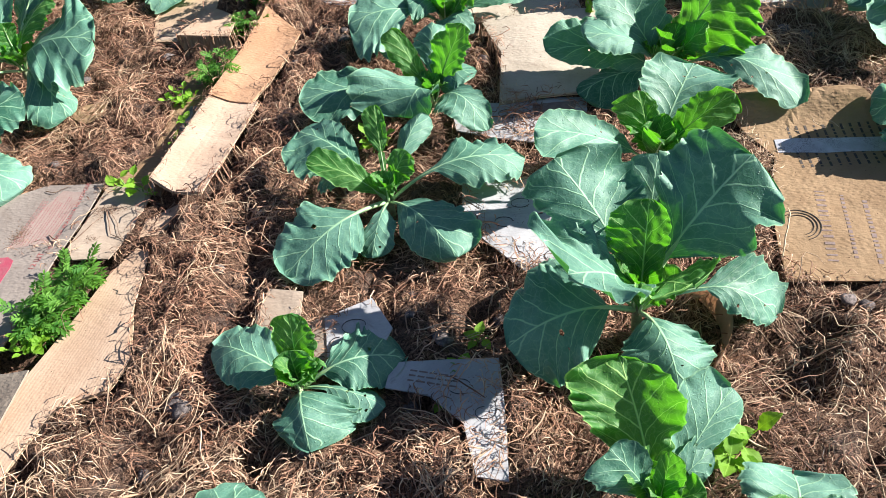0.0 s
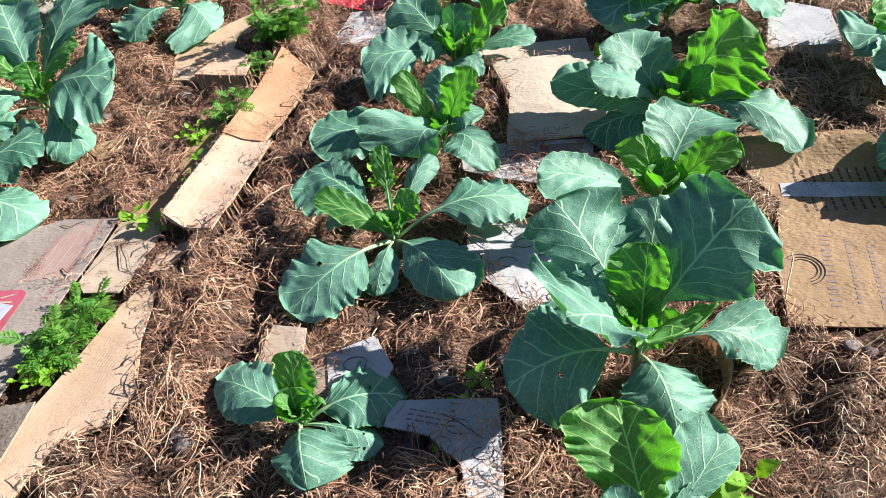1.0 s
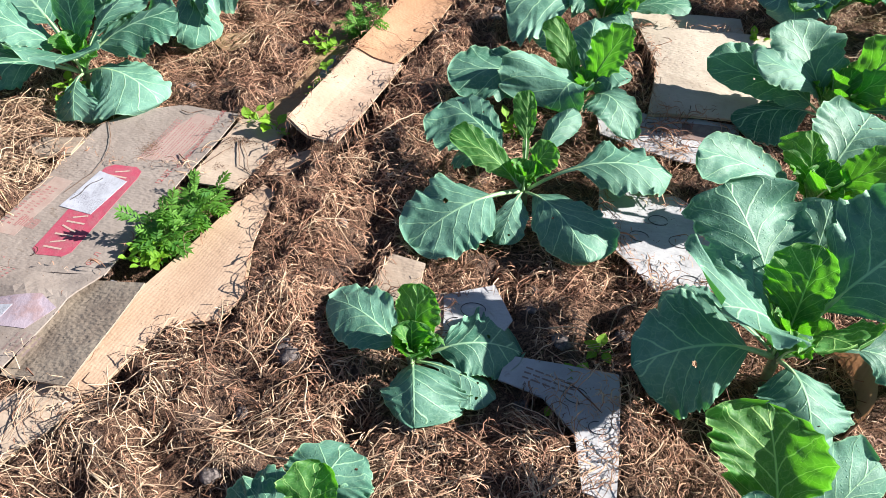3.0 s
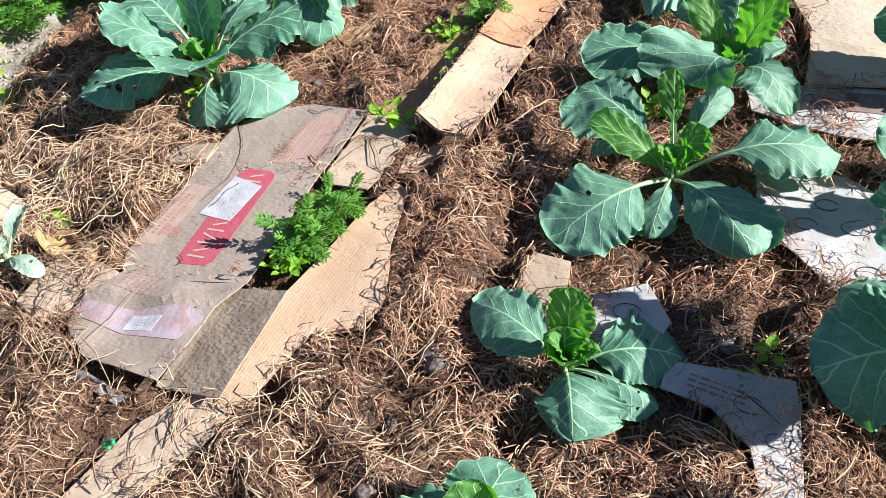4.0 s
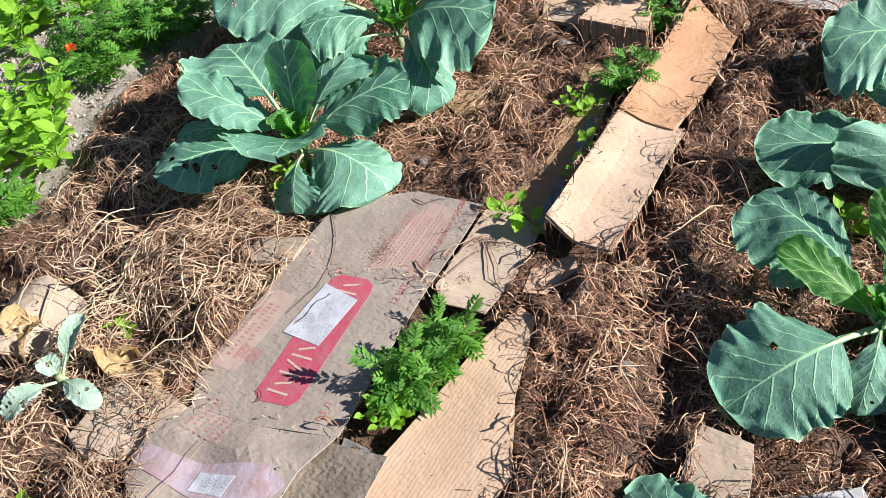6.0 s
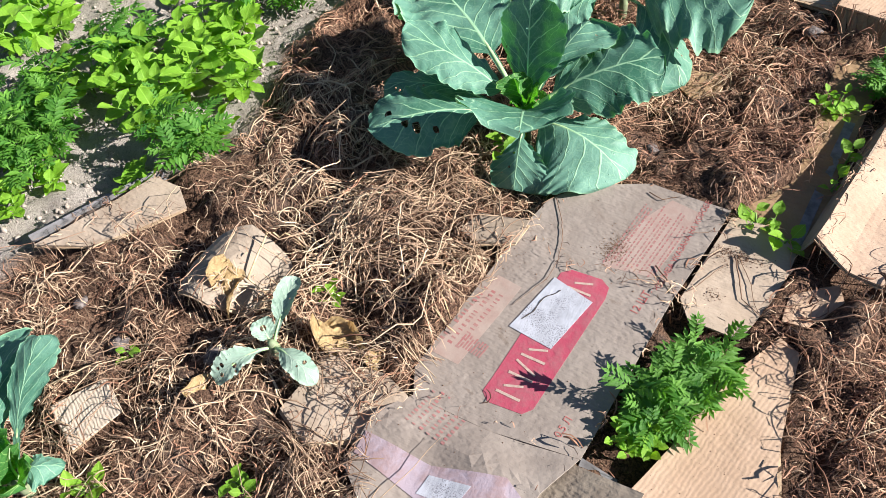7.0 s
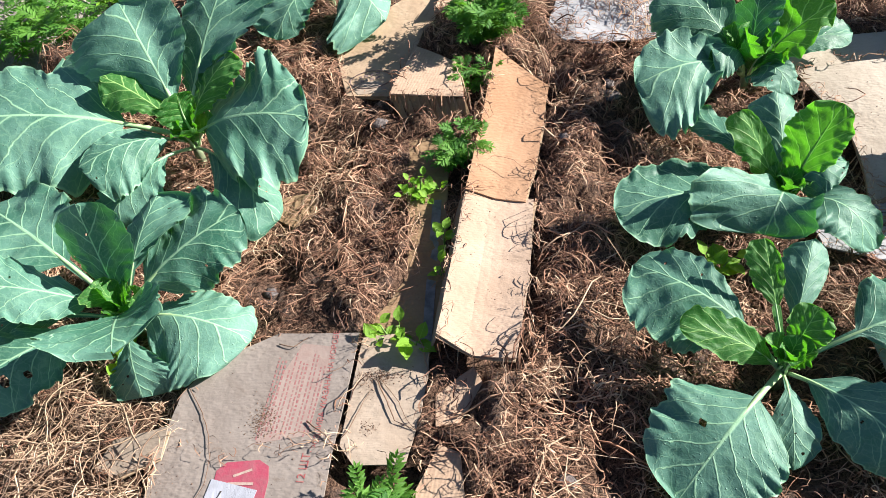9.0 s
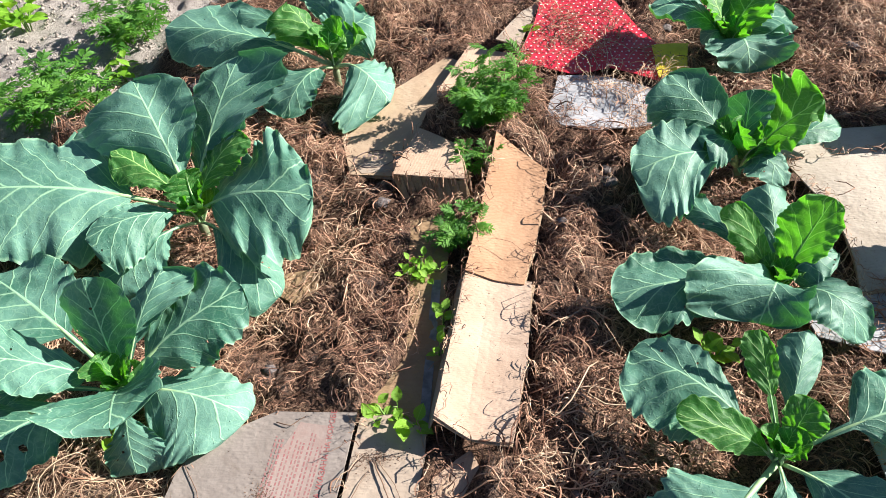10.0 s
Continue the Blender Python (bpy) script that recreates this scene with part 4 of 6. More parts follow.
def blade(az, reach, top, arch, young, sides, wide, seed, foot=0.035, stalk=None, ruffle=None, holes=(), rows=64, cols=22):
    """One leaf as a mesh: an arched midrib, two halves of their own width and lift, a frilled edge, and its map. Also gives the midrib's line."""
    r = random.Random(seed)
    stalk = (0.12 if young else 0.22) if stalk is None else stalk
    ruffle = (0.10 if young else 0.07) * r.uniform(0.6, 1.4) if ruffle is None else ruffle
    out = np.array((math.cos(radians(az)), math.sin(radians(az)), 0.0))
    side = np.array((-out[1], out[0], 0.0))
    p0, p2 = out * 0.008 + (0, 0, foot), out * reach + (0, 0, top)
    chord = p2 - p0
    up = np.array((-chord[2] * out[0], -chord[2] * out[1], reach))
    p1 = (p0 + p2) / 2 + up / np.linalg.norm(up) * 1.7 * arch
    s = (np.arange(rows + 1) / rows)[:, None] ** 0.92
    c = (1 - s) ** 2 * p0 + 2 * s * (1 - s) * p1 + s * s * p2
    t = 2 * (1 - s) * (p1 - p0) + 2 * s * (p2 - p1)
    t /= np.linalg.norm(t, axis=1)[:, None]
    n = np.cross(t, side)
    b = np.clip((s[:, 0] - stalk) / (1 - stalk), 0, 1)
    peak = min(0.74, max(0.42, (wide - stalk) / (1 - stalk) + 0.06))
    x_ = b ** (math.log(0.5) / math.log(peak))
    form = np.clip(1 - np.abs(2 * x_ - 1) ** (2.3 if young else 2.7), 0, 1) ** 0.52
    us = np.linspace(-1, 1, cols + 1)
    us = np.sign(us) * np.abs(us) ** 0.9
    verts = np.zeros((rows + 1, cols + 1, 3))
    seed_ = seed % 977
    for k in (0, 1):
        w0, h0, sweep = sides[3:] if k == 0 else sides[:3]
        span = w0 + abs(h0) * 0.3
        pick = np.where(us < 0 if k == 0 else us >= 0)[0]
        a = np.abs(us[pick])[None, :]
        bb = b[:, None]
        edge = 1 + 0.075 * wavy(b, seed_ + k, 7) + 0.065 * wavy(b, seed_ + 3 + k, 19) + 0.032 * wavy(b, seed_ + 5 + k, 42)
        for _ in range(r.choice((0, 1, 1, 2))):
            edge = edge - r.uniform(0.04, 0.13) * np.exp(-((b - r.uniform(0.3, 0.92)) / r.uniform(0.015, 0.04)) ** 2)
        prof = (form * edge)[:, None]
        w = 1.13 * w0 * prof + np.where(bb > 0, 0.003, 0.006 * np.minimum(1, 3 * s) + 0.002)
        waves = r.uniform(3.2, 5.0)
        phase = r.uniform(0, 6.28)
        roll = r.choice((-1, -1, 0, 0.6, 1.0)) * r.uniform(0.6, 1.2)
        on = (bb > 0) * np.minimum(1, 6 * bb)
        lift = h0 * prof * a ** 1.5
        lift = lift + span * on * ruffle * 1.6 * a ** 2.4 * (0.25 * np.sin(waves * 6.28 * bb + phase + 3.0 * wavy(b, seed_ + 11 + k, 4)[:, None]) + 1.0 * wavy(b, seed_ + 29 + k, 7.5)[:, None])
        lift = lift + span * on * ruffle * 1.5 * a ** 4 * wavy(b, seed_ + 13 + k, 22)[:, None]
        lift = lift + span * on * roll * np.clip(a - 0.72, 0, 1) ** 2 * 2.6 * np.clip(0.4 + wavy(b, seed_ + 17 + k, 3.5), 0, 1)[:, None]
        lift = lift + span * on * 0.16 * a * lattice(a * 1.3 + 9 * k + 50, bb * 3.2 + 50, 1.0, seed_ + 19)
        lift = lift + span * on * (0.08 if young else 0.030) * np.minimum(1, 3 * a) * lattice(a * 4.5 + 9 * k + 50, bb * 9 + 50, 1.0, seed_ + 23)
        quilt = np.cos(6.283 * (5.2 * bb ** 0.85 - (2.7 - 1.2 * bb) * a ** 0.8 + (0.22 if k else -0.22)))
        lift = lift - span * on * (0.020 if young else 0.0045) * quilt * np.minimum(1, 4 * a) * (1.15 - a)
        lift = lift + span * 0.10 * on * (0.35 - np.abs(a - 0.0)).clip(0, 1) * 0.6
        sgn = -1 if k == 0 else 1
        verts[:, pick] = (c[:, None] + side * (sgn * a * w)[..., None] + n[:, None] * lift[..., None]
                          + t[:, None] * (sweep * prof * a ** 1.4 + 0.30 * w * a * a * np.clip(0.5 - bb, 0, 1))[..., None])
    width = sides[0] + sides[3]
    uvs = np.stack(np.broadcast_arrays(0.5 + us[None] / 2, b[:, None]), -1)
    idx = np.arange((rows + 1) * (cols + 1)).reshape(rows + 1, cols + 1)
    faces = np.stack([idx[:-1, :-1], idx[:-1, 1:], idx[1:, 1:], idx[1:, :-1]], -1)
    keep = np.ones((rows, cols), bool)
    cu, cb = (us[:-1] + us[1:])[None] / 2, (b[:-1] + b[1:])[:, None] / 2
    bites = list(holes) + [(r.uniform(-0.8, 0.8), r.uniform(0.35, 0.9), r.uniform(0.0015, 0.0035)) for _ in range(0 if young else r.choice((0, 1, 1, 2, 3)))]
    for hu_, hb_, hr_ in bites:
        inside = np.hypot((cu - hu_) * 0.5 * width, (cb - hb_) * reach) <= hr_
        keep &= ~inside
        if inside.any():
            rim = np.zeros((rows + 1, cols + 1), bool)
            for di, dj in ((0, 0), (0, 1), (1, 0), (1, 1)):
                rim[di:rows + di, dj:cols + dj] |= inside
            mid = verts[rim].mean(0)
            arm = verts[rim] - mid
            far = np.linalg.norm(arm, axis=1)[:, None] + 1e-6
            verts[rim] = mid + arm / far * np.clip(far, 0.8 * hr_, 1.15 * hr_)
    me = raw_mesh("leaf", verts.reshape(-1, 3), faces[keep])
    layer = me.uv_layers.new(name="along")
    loops = np.empty(len(me.loops), np.int32)
    me.loops.foreach_get("vertex_index", loops)
    layer.data.foreach_set("uv", uvs.reshape(-1, 2).astype(np.float32)[loops].ravel())
    return me, [Vector(p) for p in c - n * 0.0015]


UNDER = []          # where the leaves hang, so that the mulch stays below them


def fuller(row, r):
    """Gives a leaf noted by its width alone two halves with a lift of their own."""
    if isinstance(row[5], tuple):
        return row
    az, reach, top, width, arch, young, *more = row
    extra = dict(more[0]) if more else {}
    cup = extra.pop("cup", r.uniform(0.25, 0.5) if young else r.uniform(-0.05, 0.3))
    w = width / 2
    return (az, reach, top, arch, young, (w * r.uniform(0.85, 1.1), w * (cup + r.uniform(-0.15, 0.2)), w * r.uniform(-0.2, 0.2), w * r.uniform(0.85, 1.1), w * (cup + r.uniform(-0.15, 0.2)), w * r.uniform(-0.2, 0.2)), r.uniform(0.56, 0.66), extra)


def cabbage(label, x, y, leaves, foot=0.035, z=-0.012, upper=(), seed=0, mat=None, heart=5, size=1.0):
    """A young cabbage: stem, and each leaf with its own rib."""
    root = tagged(new("cabbage_plant"), label, "cabbage", "cabbages in the bed")
    root.location = (x, y, z)
    bm = bmesh.new()
    tube(bm, [(0, 0, -0.03), (0.002, 0, 0.0), (0, 0.002, foot * 0.7), (0, 0, foot + 0.012)], [0.011, 0.010, 0.011, 0.006], 8)
    part("stem", bm, STEM, root, smooth=True)
    r = random.Random(seed * 31 + 5)
    inner = []
    for k in range(heart):
        f = k / max(1, heart)
        inner.append((int(360 * (k * 0.382) % 360), 0.8 * size * (0.085 - 0.06 * f) * r.uniform(0.8, 1.2), foot + size * (0.055 + 0.05 * f) * r.uniform(0.85, 1.15), 0.8 * size * (0.075 - 0.03 * f), 0.012, 1, {"ruffle": 0.2, "cup": r.uniform(0.35, 0.7), "stalk": 0.2}))
    grown = list(leaves) + list(upper)
    for i, row in enumerate(grown + inner):
        az, reach, top, arch, young, sides, wide, extra = fuller(row, r)
        big = i < len(grown)
        me, line = blade(az, reach, top - z, arch, young, sides, wide, 1000 * seed + 17 * i + int(az) % 360, **{"foot": foot, "rows": 64 if big else 22, "cols": 22 if big else 14, **extra})
        if big:
            co = np.empty(3 * len(me.vertices), np.float32)
            me.vertices.foreach_get("co", co)
            UNDER.append(co.reshape(-1, 3) + (x, y, z))
        leaf = part_mesh("leaf", me, mat or (YOUNG if young else CABBAGE), root, "bright green upright inner leaf" if young else "", True)
        bm = bmesh.new()
        n = int(0.84 * len(line))
        pick = list(range(0, n, 3)) + [n]
        thick = 0.0050 * min(1.4, max(0.6, (sides[0] + sides[3]) / 0.16))
        tube(bm, [line[k] for k in pick], [thick * (1 - 0.92 * k / n) + 0.0003 for k in pick], 6)
        part("midrib", bm, RIB, leaf, smooth=True)
    return root


cabbage("spreading cabbage plant with pale drooping leaves on brown mulch", -0.228, 1.462, [
    (-136, 0.314, 0.012, 0.045, 0, (0.097, -0.013, 0.008, 0.107, -0.020, -0.006), 0.61, {"stalk": 0.28, "holes": ((-0.35, 0.45, 0.009),)}),
    (-100, 0.181, 0.015, 0.030, 0, (0.038, -0.014, -0.009, 0.028, -0.009, 0.009), 0.68, {"stalk": 0.2}),
    (144, 0.206, 0.030, 0.040, 0, (0.051, -0.021, 0.020, 0.028, -0.006, -0.002), 0.74, {"stalk": 0.3}),
    (-53, 0.280, 0.050, 0.045, 0, (0.082, -0.007, 0.017, 0.045, -0.034, -0.017), 0.64, {"stalk": 0.15}),
    (12, 0.344, 0.070, 0.070, 0, (0.088, -0.020, -0.007, 0.049, -0.036, 0.006), 0.69, {"stalk": 0.35}),
], 0.040, seed=1, size=0.7, upper=[
    (140, 0.306, 0.100, 0.060, 0, (0.092, -0.030, -0.002, 0.051, 0.010, 0.003), 0.70, {"stalk": 0.3}),
    (48, 0.079, 0.130, 0.010, 1, (0.028, 0.001, 0.003, 0.036, -0.007, -0.004), 0.66, {"stalk": 0.1, "foot": 0.06}),
    (67, 0.223, 0.130, 0.030, 0, (0.035, -0.026, 0.014, 0.030, -0.022, 0.012), 0.74, {"stalk": 0.3}),
    (169, 0.191, 0.131, 0.030, 1, (0.025, -0.018, -0.010, 0.029, 0.022, 0.010), 0.63, {"stalk": 0.1}),
    (98, 0.170, 0.190, 0.005, 1, (0.028, -0.009, 0.011, 0.016, 0.007, -0.006), 0.74, {"stalk": 0.45, "foot": 0.06}),
])
cabbage("young cabbage plant with two bright upright inner leaves", -0.122, 1.845, [
    (-43, 0.194, 0.025, 0.080, 0, (0.035, 0.010, 0.014, 0.064, -0.009, -0.016), 0.47, {"stalk": 0.2}),
    (-123, 0.133, 0.070, 0.070, 0, (0.067, 0.015, -0.002, 0.121, 0.054, 0.049), 0.74, {"stalk": 0.1}),
    (120, 0.303, 0.070, 0.040, 0, (0.023, -0.017, 0.004, 0.037, -0.007, 0.008), 0.74, {"stalk": 0.3}),
    (-172, 0.357, 0.100, 0.050, 0, (0.067, -0.047, 0.013, 0.068, 0.014, -0.012), 0.68, {"stalk": 0.25}),
], 0.050, seed=2, size=0.8, upper=[
    (17, 0.129, 0.100, 0.050, 0, (0.025, 0.001, 0.010, 0.045, -0.018, -0.018), 0.51, {"stalk": 0.2}),
    (88, 0.185, 0.170, 0.030, 0, (0.047, -0.029, 0.012, 0.043, -0.028, 0.009), 0.74, {"stalk": 0.25}),
    (141, 0.129, 0.220, 0.010, 1, (0.032, -0.024, 0.013, 0.018, 0.012, -0.007), 0.61, {"stalk": 0.12}),
    (39, 0.123, 0.220, 0.010, 1, (0.057, 0.009, -0.002, 0.039, -0.014, 0.002), 0.62, {"stalk": 0.12}),
])
cabbage("smallest cabbage plant, low rosette on mulch and white card", -0.378, 0.935, [
    (17, 0.214, 0.015, 0.050, 0, (0.097, -0.033, 0.017, 0.053, -0.033, -0.018), 0.65, {"stalk": 0.2, "holes": ((0.2, 0.6, 0.005),)}),
    (-16, 0.178, 0.015, 0.030, 0, (0.022, -0.016, 0.004, 0.040, -0.021, -0.005), 0.69, {"stalk": 0.3}),
    (-76, 0.146, 0.020, 0.050, 0, (0.090, -0.033, 0.011, 0.050, -0.037, -0.011), 0.57, {"stalk": 0.08}),
], 0.035, seed=3, size=0.9, upper=[
    (151, 0.229, 0.023, 0.045, 0, (0.053, -0.020, -0.021, 0.062, -0.007, 0.025), 0.57, {"stalk": 0.15}),
    (106, 0.027, 0.110, 0.010, 1, (0.032, 0.003, 0.001, 0.037, 0.028, -0.001), 0.60, {"stalk": 0.1}),
    (92, 0.077, 0.160, 0.010, 1, (0.035, -0.005, 0.005, 0.038, 0.012, -0.005), 0.67, {"stalk": 0.1}),
])
cabbage("largest cabbage plant with broad blue-green cupped leaves", 0.298, 1.045, [
    (-74, 0.180, 0.040, 0.060, 0, (0.084, -0.045, 0.013, 0.066, -0.033, -0.013), 0.54, {"stalk": 0.15}),
    (-167, 0.268, 0.050, 0.060, 0, (0.087, -0.058, 0.011, 0.107, 0.008, -0.011), 0.61, {"stalk": 0.2, "holes": ((0.3, 0.5, 0.006),)}),
    (-3, 0.268, 0.050, 0.090, 0, (0.064, 0.029, 0.025, 0.035, -0.026, -0.003), 0.74, {"stalk": 0.4}),
    (148, 0.247, 0.060, 0.050, 0, (0.047, -0.035, 0.019, 0.052, -0.021, 0.021), 0.74, {"stalk": 0.3}),
    (-163, 0.154, 0.240, 0.030, 0, (0.097, 0.047, -0.014, 0.133, 0.003, 0.053), 0.74, {"stalk": 0.1, "foot": 0.14}),
], 0.090, seed=4, size=1.2, upper=[
    (-57, 0.117, 0.250, 0.020, 1, (0.074, 0.012, 0.005, 0.082, 0.015, 0.033), 0.74, {"stalk": 0.1, "foot": 0.14}),
    (76, 0.237, 0.280, 0.020, 0, (0.052, -0.017, 0.009, 0.052, 0.015, -0.008), 0.73, {"stalk": 0.2, "foot": 0.14}),
    (80, 0.092, 0.289, 0.010, 1, (0.062, -0.008, 0.002, 0.034, 0.020, -0.001), 0.58, {"stalk": 0.15, "foot": 0.14}),
    (129, 0.242, 0.317, 0.030, 0, (0.065, -0.049, 0.026, 0.103, 0.021, -0.016), 0.74, {"stalk": 0.25, "foot": 0.13}),
    (33, 0.247, 0.343, 0.030, 0, (0.114, 0.016, 0.017, 0.107, -0.035, -0.018), 0.73, {"stalk": 0.25, "foot": 0.13}),
])
cabbage("cabbage plant with a pale leaf fanned out behind the largest one", 0.405, 1.485, [
    (59, 0.234, 0.206, 0.030, 0, (0.077, 0.058, -0.031, 0.096, -0.011, 0.038), 0.74, {"stalk": 0.3}),
    (-169, 0.287, 0.235, 0.030, 0, (0.067, -0.022, 0.027, 0.037, 0.027, -0.015), 0.70, {"stalk": 0.15}),
], 0.090, seed=5, size=1.2, upper=[
    (123, 0.074, 0.238, 0.010, 1, (0.043, -0.032, 0.011, 0.024, 0.018, -0.010), 0.68, {"stalk": 0.12}),
    (8, 0.170, 0.240, 0.020, 1, (0.033, 0.024, -0.008, 0.059, -0.004, 0.009), 0.61, {"stalk": 0.15}),
])
cabbage("tall cabbage plant beside the beige cardboard, one leaf hanging over", 0.510, 1.885, [
    (-168, 0.241, 0.030, 0.040, 0, (0.072, -0.041, -0.014, 0.039, -0.002, 0.014), 0.68, {"stalk": 0.2}),
    (-32, 0.356, 0.050, 0.110, 0, (0.076, -0.002, 0.005, 0.042, -0.031, -0.004), 0.72, {"stalk": 0.2}),
    (172, 0.322, 0.115, 0.050, 0, (0.039, -0.029, -0.016, 0.071, 0.041, 0.026), 0.54, {"stalk": 0.15}),
    (-174, 0.225, 0.200, 0.050, 0, (0.036, -0.027, 0.002, 0.066, 0.009, 0.013), 0.74, {"stalk": 0.2}),
], 0.060, seed=6, size=1.3, upper=[
    (-9, 0.096, 0.200, 0.010, 1, (0.029, 0.022, -0.008, 0.053, -0.014, 0.008), 0.72, {"stalk": 0.1}),
    (143, 0.187, 0.245, 0.020, 0, (0.065, -0.015, 0.026, 0.074, 0.055, -0.029), 0.67, {"stalk": 0.15}),
    (23, 0.179, 0.300, 0.010, 1, (0.073, 0.002, 0.010, 0.133, -0.049, -0.008), 0.60, {"stalk": 0.15}),
])
cabbage("cabbage plant at the far end of the row", 0.613, 2.505, [
    (-139, 0.322, 0.12, 0.261, 0.08, 0),
    (-27, 0.362, 0.1, 0.27, 0.1, 0),
    (-148, 0.201, 0.2, 0.245, 0.04, 0),
    (-69, 0.167, 0.15, 0.194, 0.03, 1),
    (-71, 0.024, 0.22, 0.199, 0.03, 1),
    (-12, 0.213, 0.18, 0.26, 0.06, 0),
    (-125, 0.296, 0.14, 0.123, 0.03, 1),
    (60, 0.2, 0.15, 0.19, 0.05, 0),
], 0.035, seed=7, size=1.3)
cabbage("cabbage plant with a backlit bright green leaf", 0.262, 0.636, [
    (37, 0.118, 0.120, 0.030, 0, (0.024, 0.012, 0.009, 0.019, -0.014, -0.008), 0.74, {"stalk": 0.15}),
    (49, 0.217, 0.160, 0.030, 0, (0.049, 0.037, 0.001, 0.027, -0.020, 0.011), 0.74, {"stalk": 0.22}),
    (146, 0.095, 0.170, 0.020, 0, (0.046, -0.035, 0.019, 0.026, 0.019, 0.001), 0.74, {"stalk": 0.15}),
], 0.070, seed=8, size=1.0, upper=[
    (69, 0.032, 0.200, 0.010, 1, (0.013, 0.009, -0.001, 0.023, 0.007, 0.001), 0.69, {"stalk": 0.2}),
    (103, 0.201, 0.220, 0.030, 1, (0.088, 0.009, 0.028, 0.054, 0.041, -0.022), 0.70, {"stalk": 0.22}),
])
cabbage("small cabbage plant at the bed's near edge", 0.470, 0.588, [
    (77, 0.105, 0.06, 0.15, 0.06, 0),
    (-20, 0.095, 0.04, 0.12, 0.06, 0),
    (-150, 0.084, 0.04, 0.11, 0.06, 0),
    (-107, 0.087, 0.1, 0.077, 0.02, 1),
], 0.035, seed=9, size=1.0)
cabbage("young cabbage plant on straw mulch at the near edge", -0.47, 0.553, [
    (165, 0.12, 0.06, 0.12, 0.06, 0),
    (83, 0.090, 0.12, 0.085, 0.03, 1),
    (75, 0.15, 0.08, 0.125, 0.06, 0),
    (-173, 0.13, 0.04, 0.116, 0.06, 0),
    (-3, 0.115, 0.04, 0.137, 0.06, 0),
    (-80, 0.088, 0.05, 0.122, 0.06, 0),
], 0.035, seed=10, size=1.0)
cabbage("broad cabbage plant with huge waxy leaves on brown roots", -1.400, 2.130, [
    (-47, 0.327, 0.040, 0.060, 0, (0.043, -0.032, -0.017, 0.078, -0.006, 0.031), 0.74, {"stalk": 0.2}),
    (-124, 0.267, 0.060, 0.050, 0, (0.074, -0.031, 0.009, 0.059, -0.013, -0.001), 0.74, {"stalk": 0.25}),
    (-144, 0.245, 0.150, 0.040, 0, (0.076, -0.047, 0.016, 0.042, -0.003, -0.015), 0.67, {"stalk": 0.2, "foot": 0.09}),
    (145, 0.409, 0.160, 0.050, 0, (0.075, -0.051, 0.030, 0.041, 0.009, -0.017), 0.74, {"stalk": 0.4, "foot": 0.09}),
    (-179, 0.539, 0.190, 0.050, 0, (0.146, -0.051, -0.035, 0.137, 0.006, 0.034), 0.60, {"stalk": 0.25, "foot": 0.1, "holes": ((0.5, 0.75, 0.008),)}),
    (-16, 0.319, 0.190, 0.040, 0, (0.141, 0.042, -0.056, 0.123, -0.092, 0.049), 0.48, {"stalk": 0.15, "foot": 0.1}),
], 0.070, seed=11, size=1.0, upper=[
    (157, 0.193, 0.220, 0.030, 1, (0.041, -0.031, -0.003, 0.074, -0.030, 0.004), 0.73, {"stalk": 0.2, "foot": 0.1}),
    (-16, 0.018, 0.220, 0.010, 1, (0.021, -0.016, 0.008, 0.039, 0.020, -0.011), 0.61, {"stalk": 0.1, "foot": 0.12}),
    (36, 0.162, 0.240, 0.020, 1, (0.068, -0.023, -0.026, 0.038, -0.028, 0.015), 0.63, {"stalk": 0.15, "foot": 0.12}),
    (74, 0.349, 0.290, 0.030, 0, (0.084, -0.016, -0.033, 0.130, 0.014, 0.042), 0.68, {"stalk": 0.15, "foot": 0.12}),
    (121, 0.276, 0.300, 0.030, 0, (0.135, -0.063, 0.028, 0.088, 0.034, -0.028), 0.72, {"stalk": 0.15, "foot": 0.12}),
])
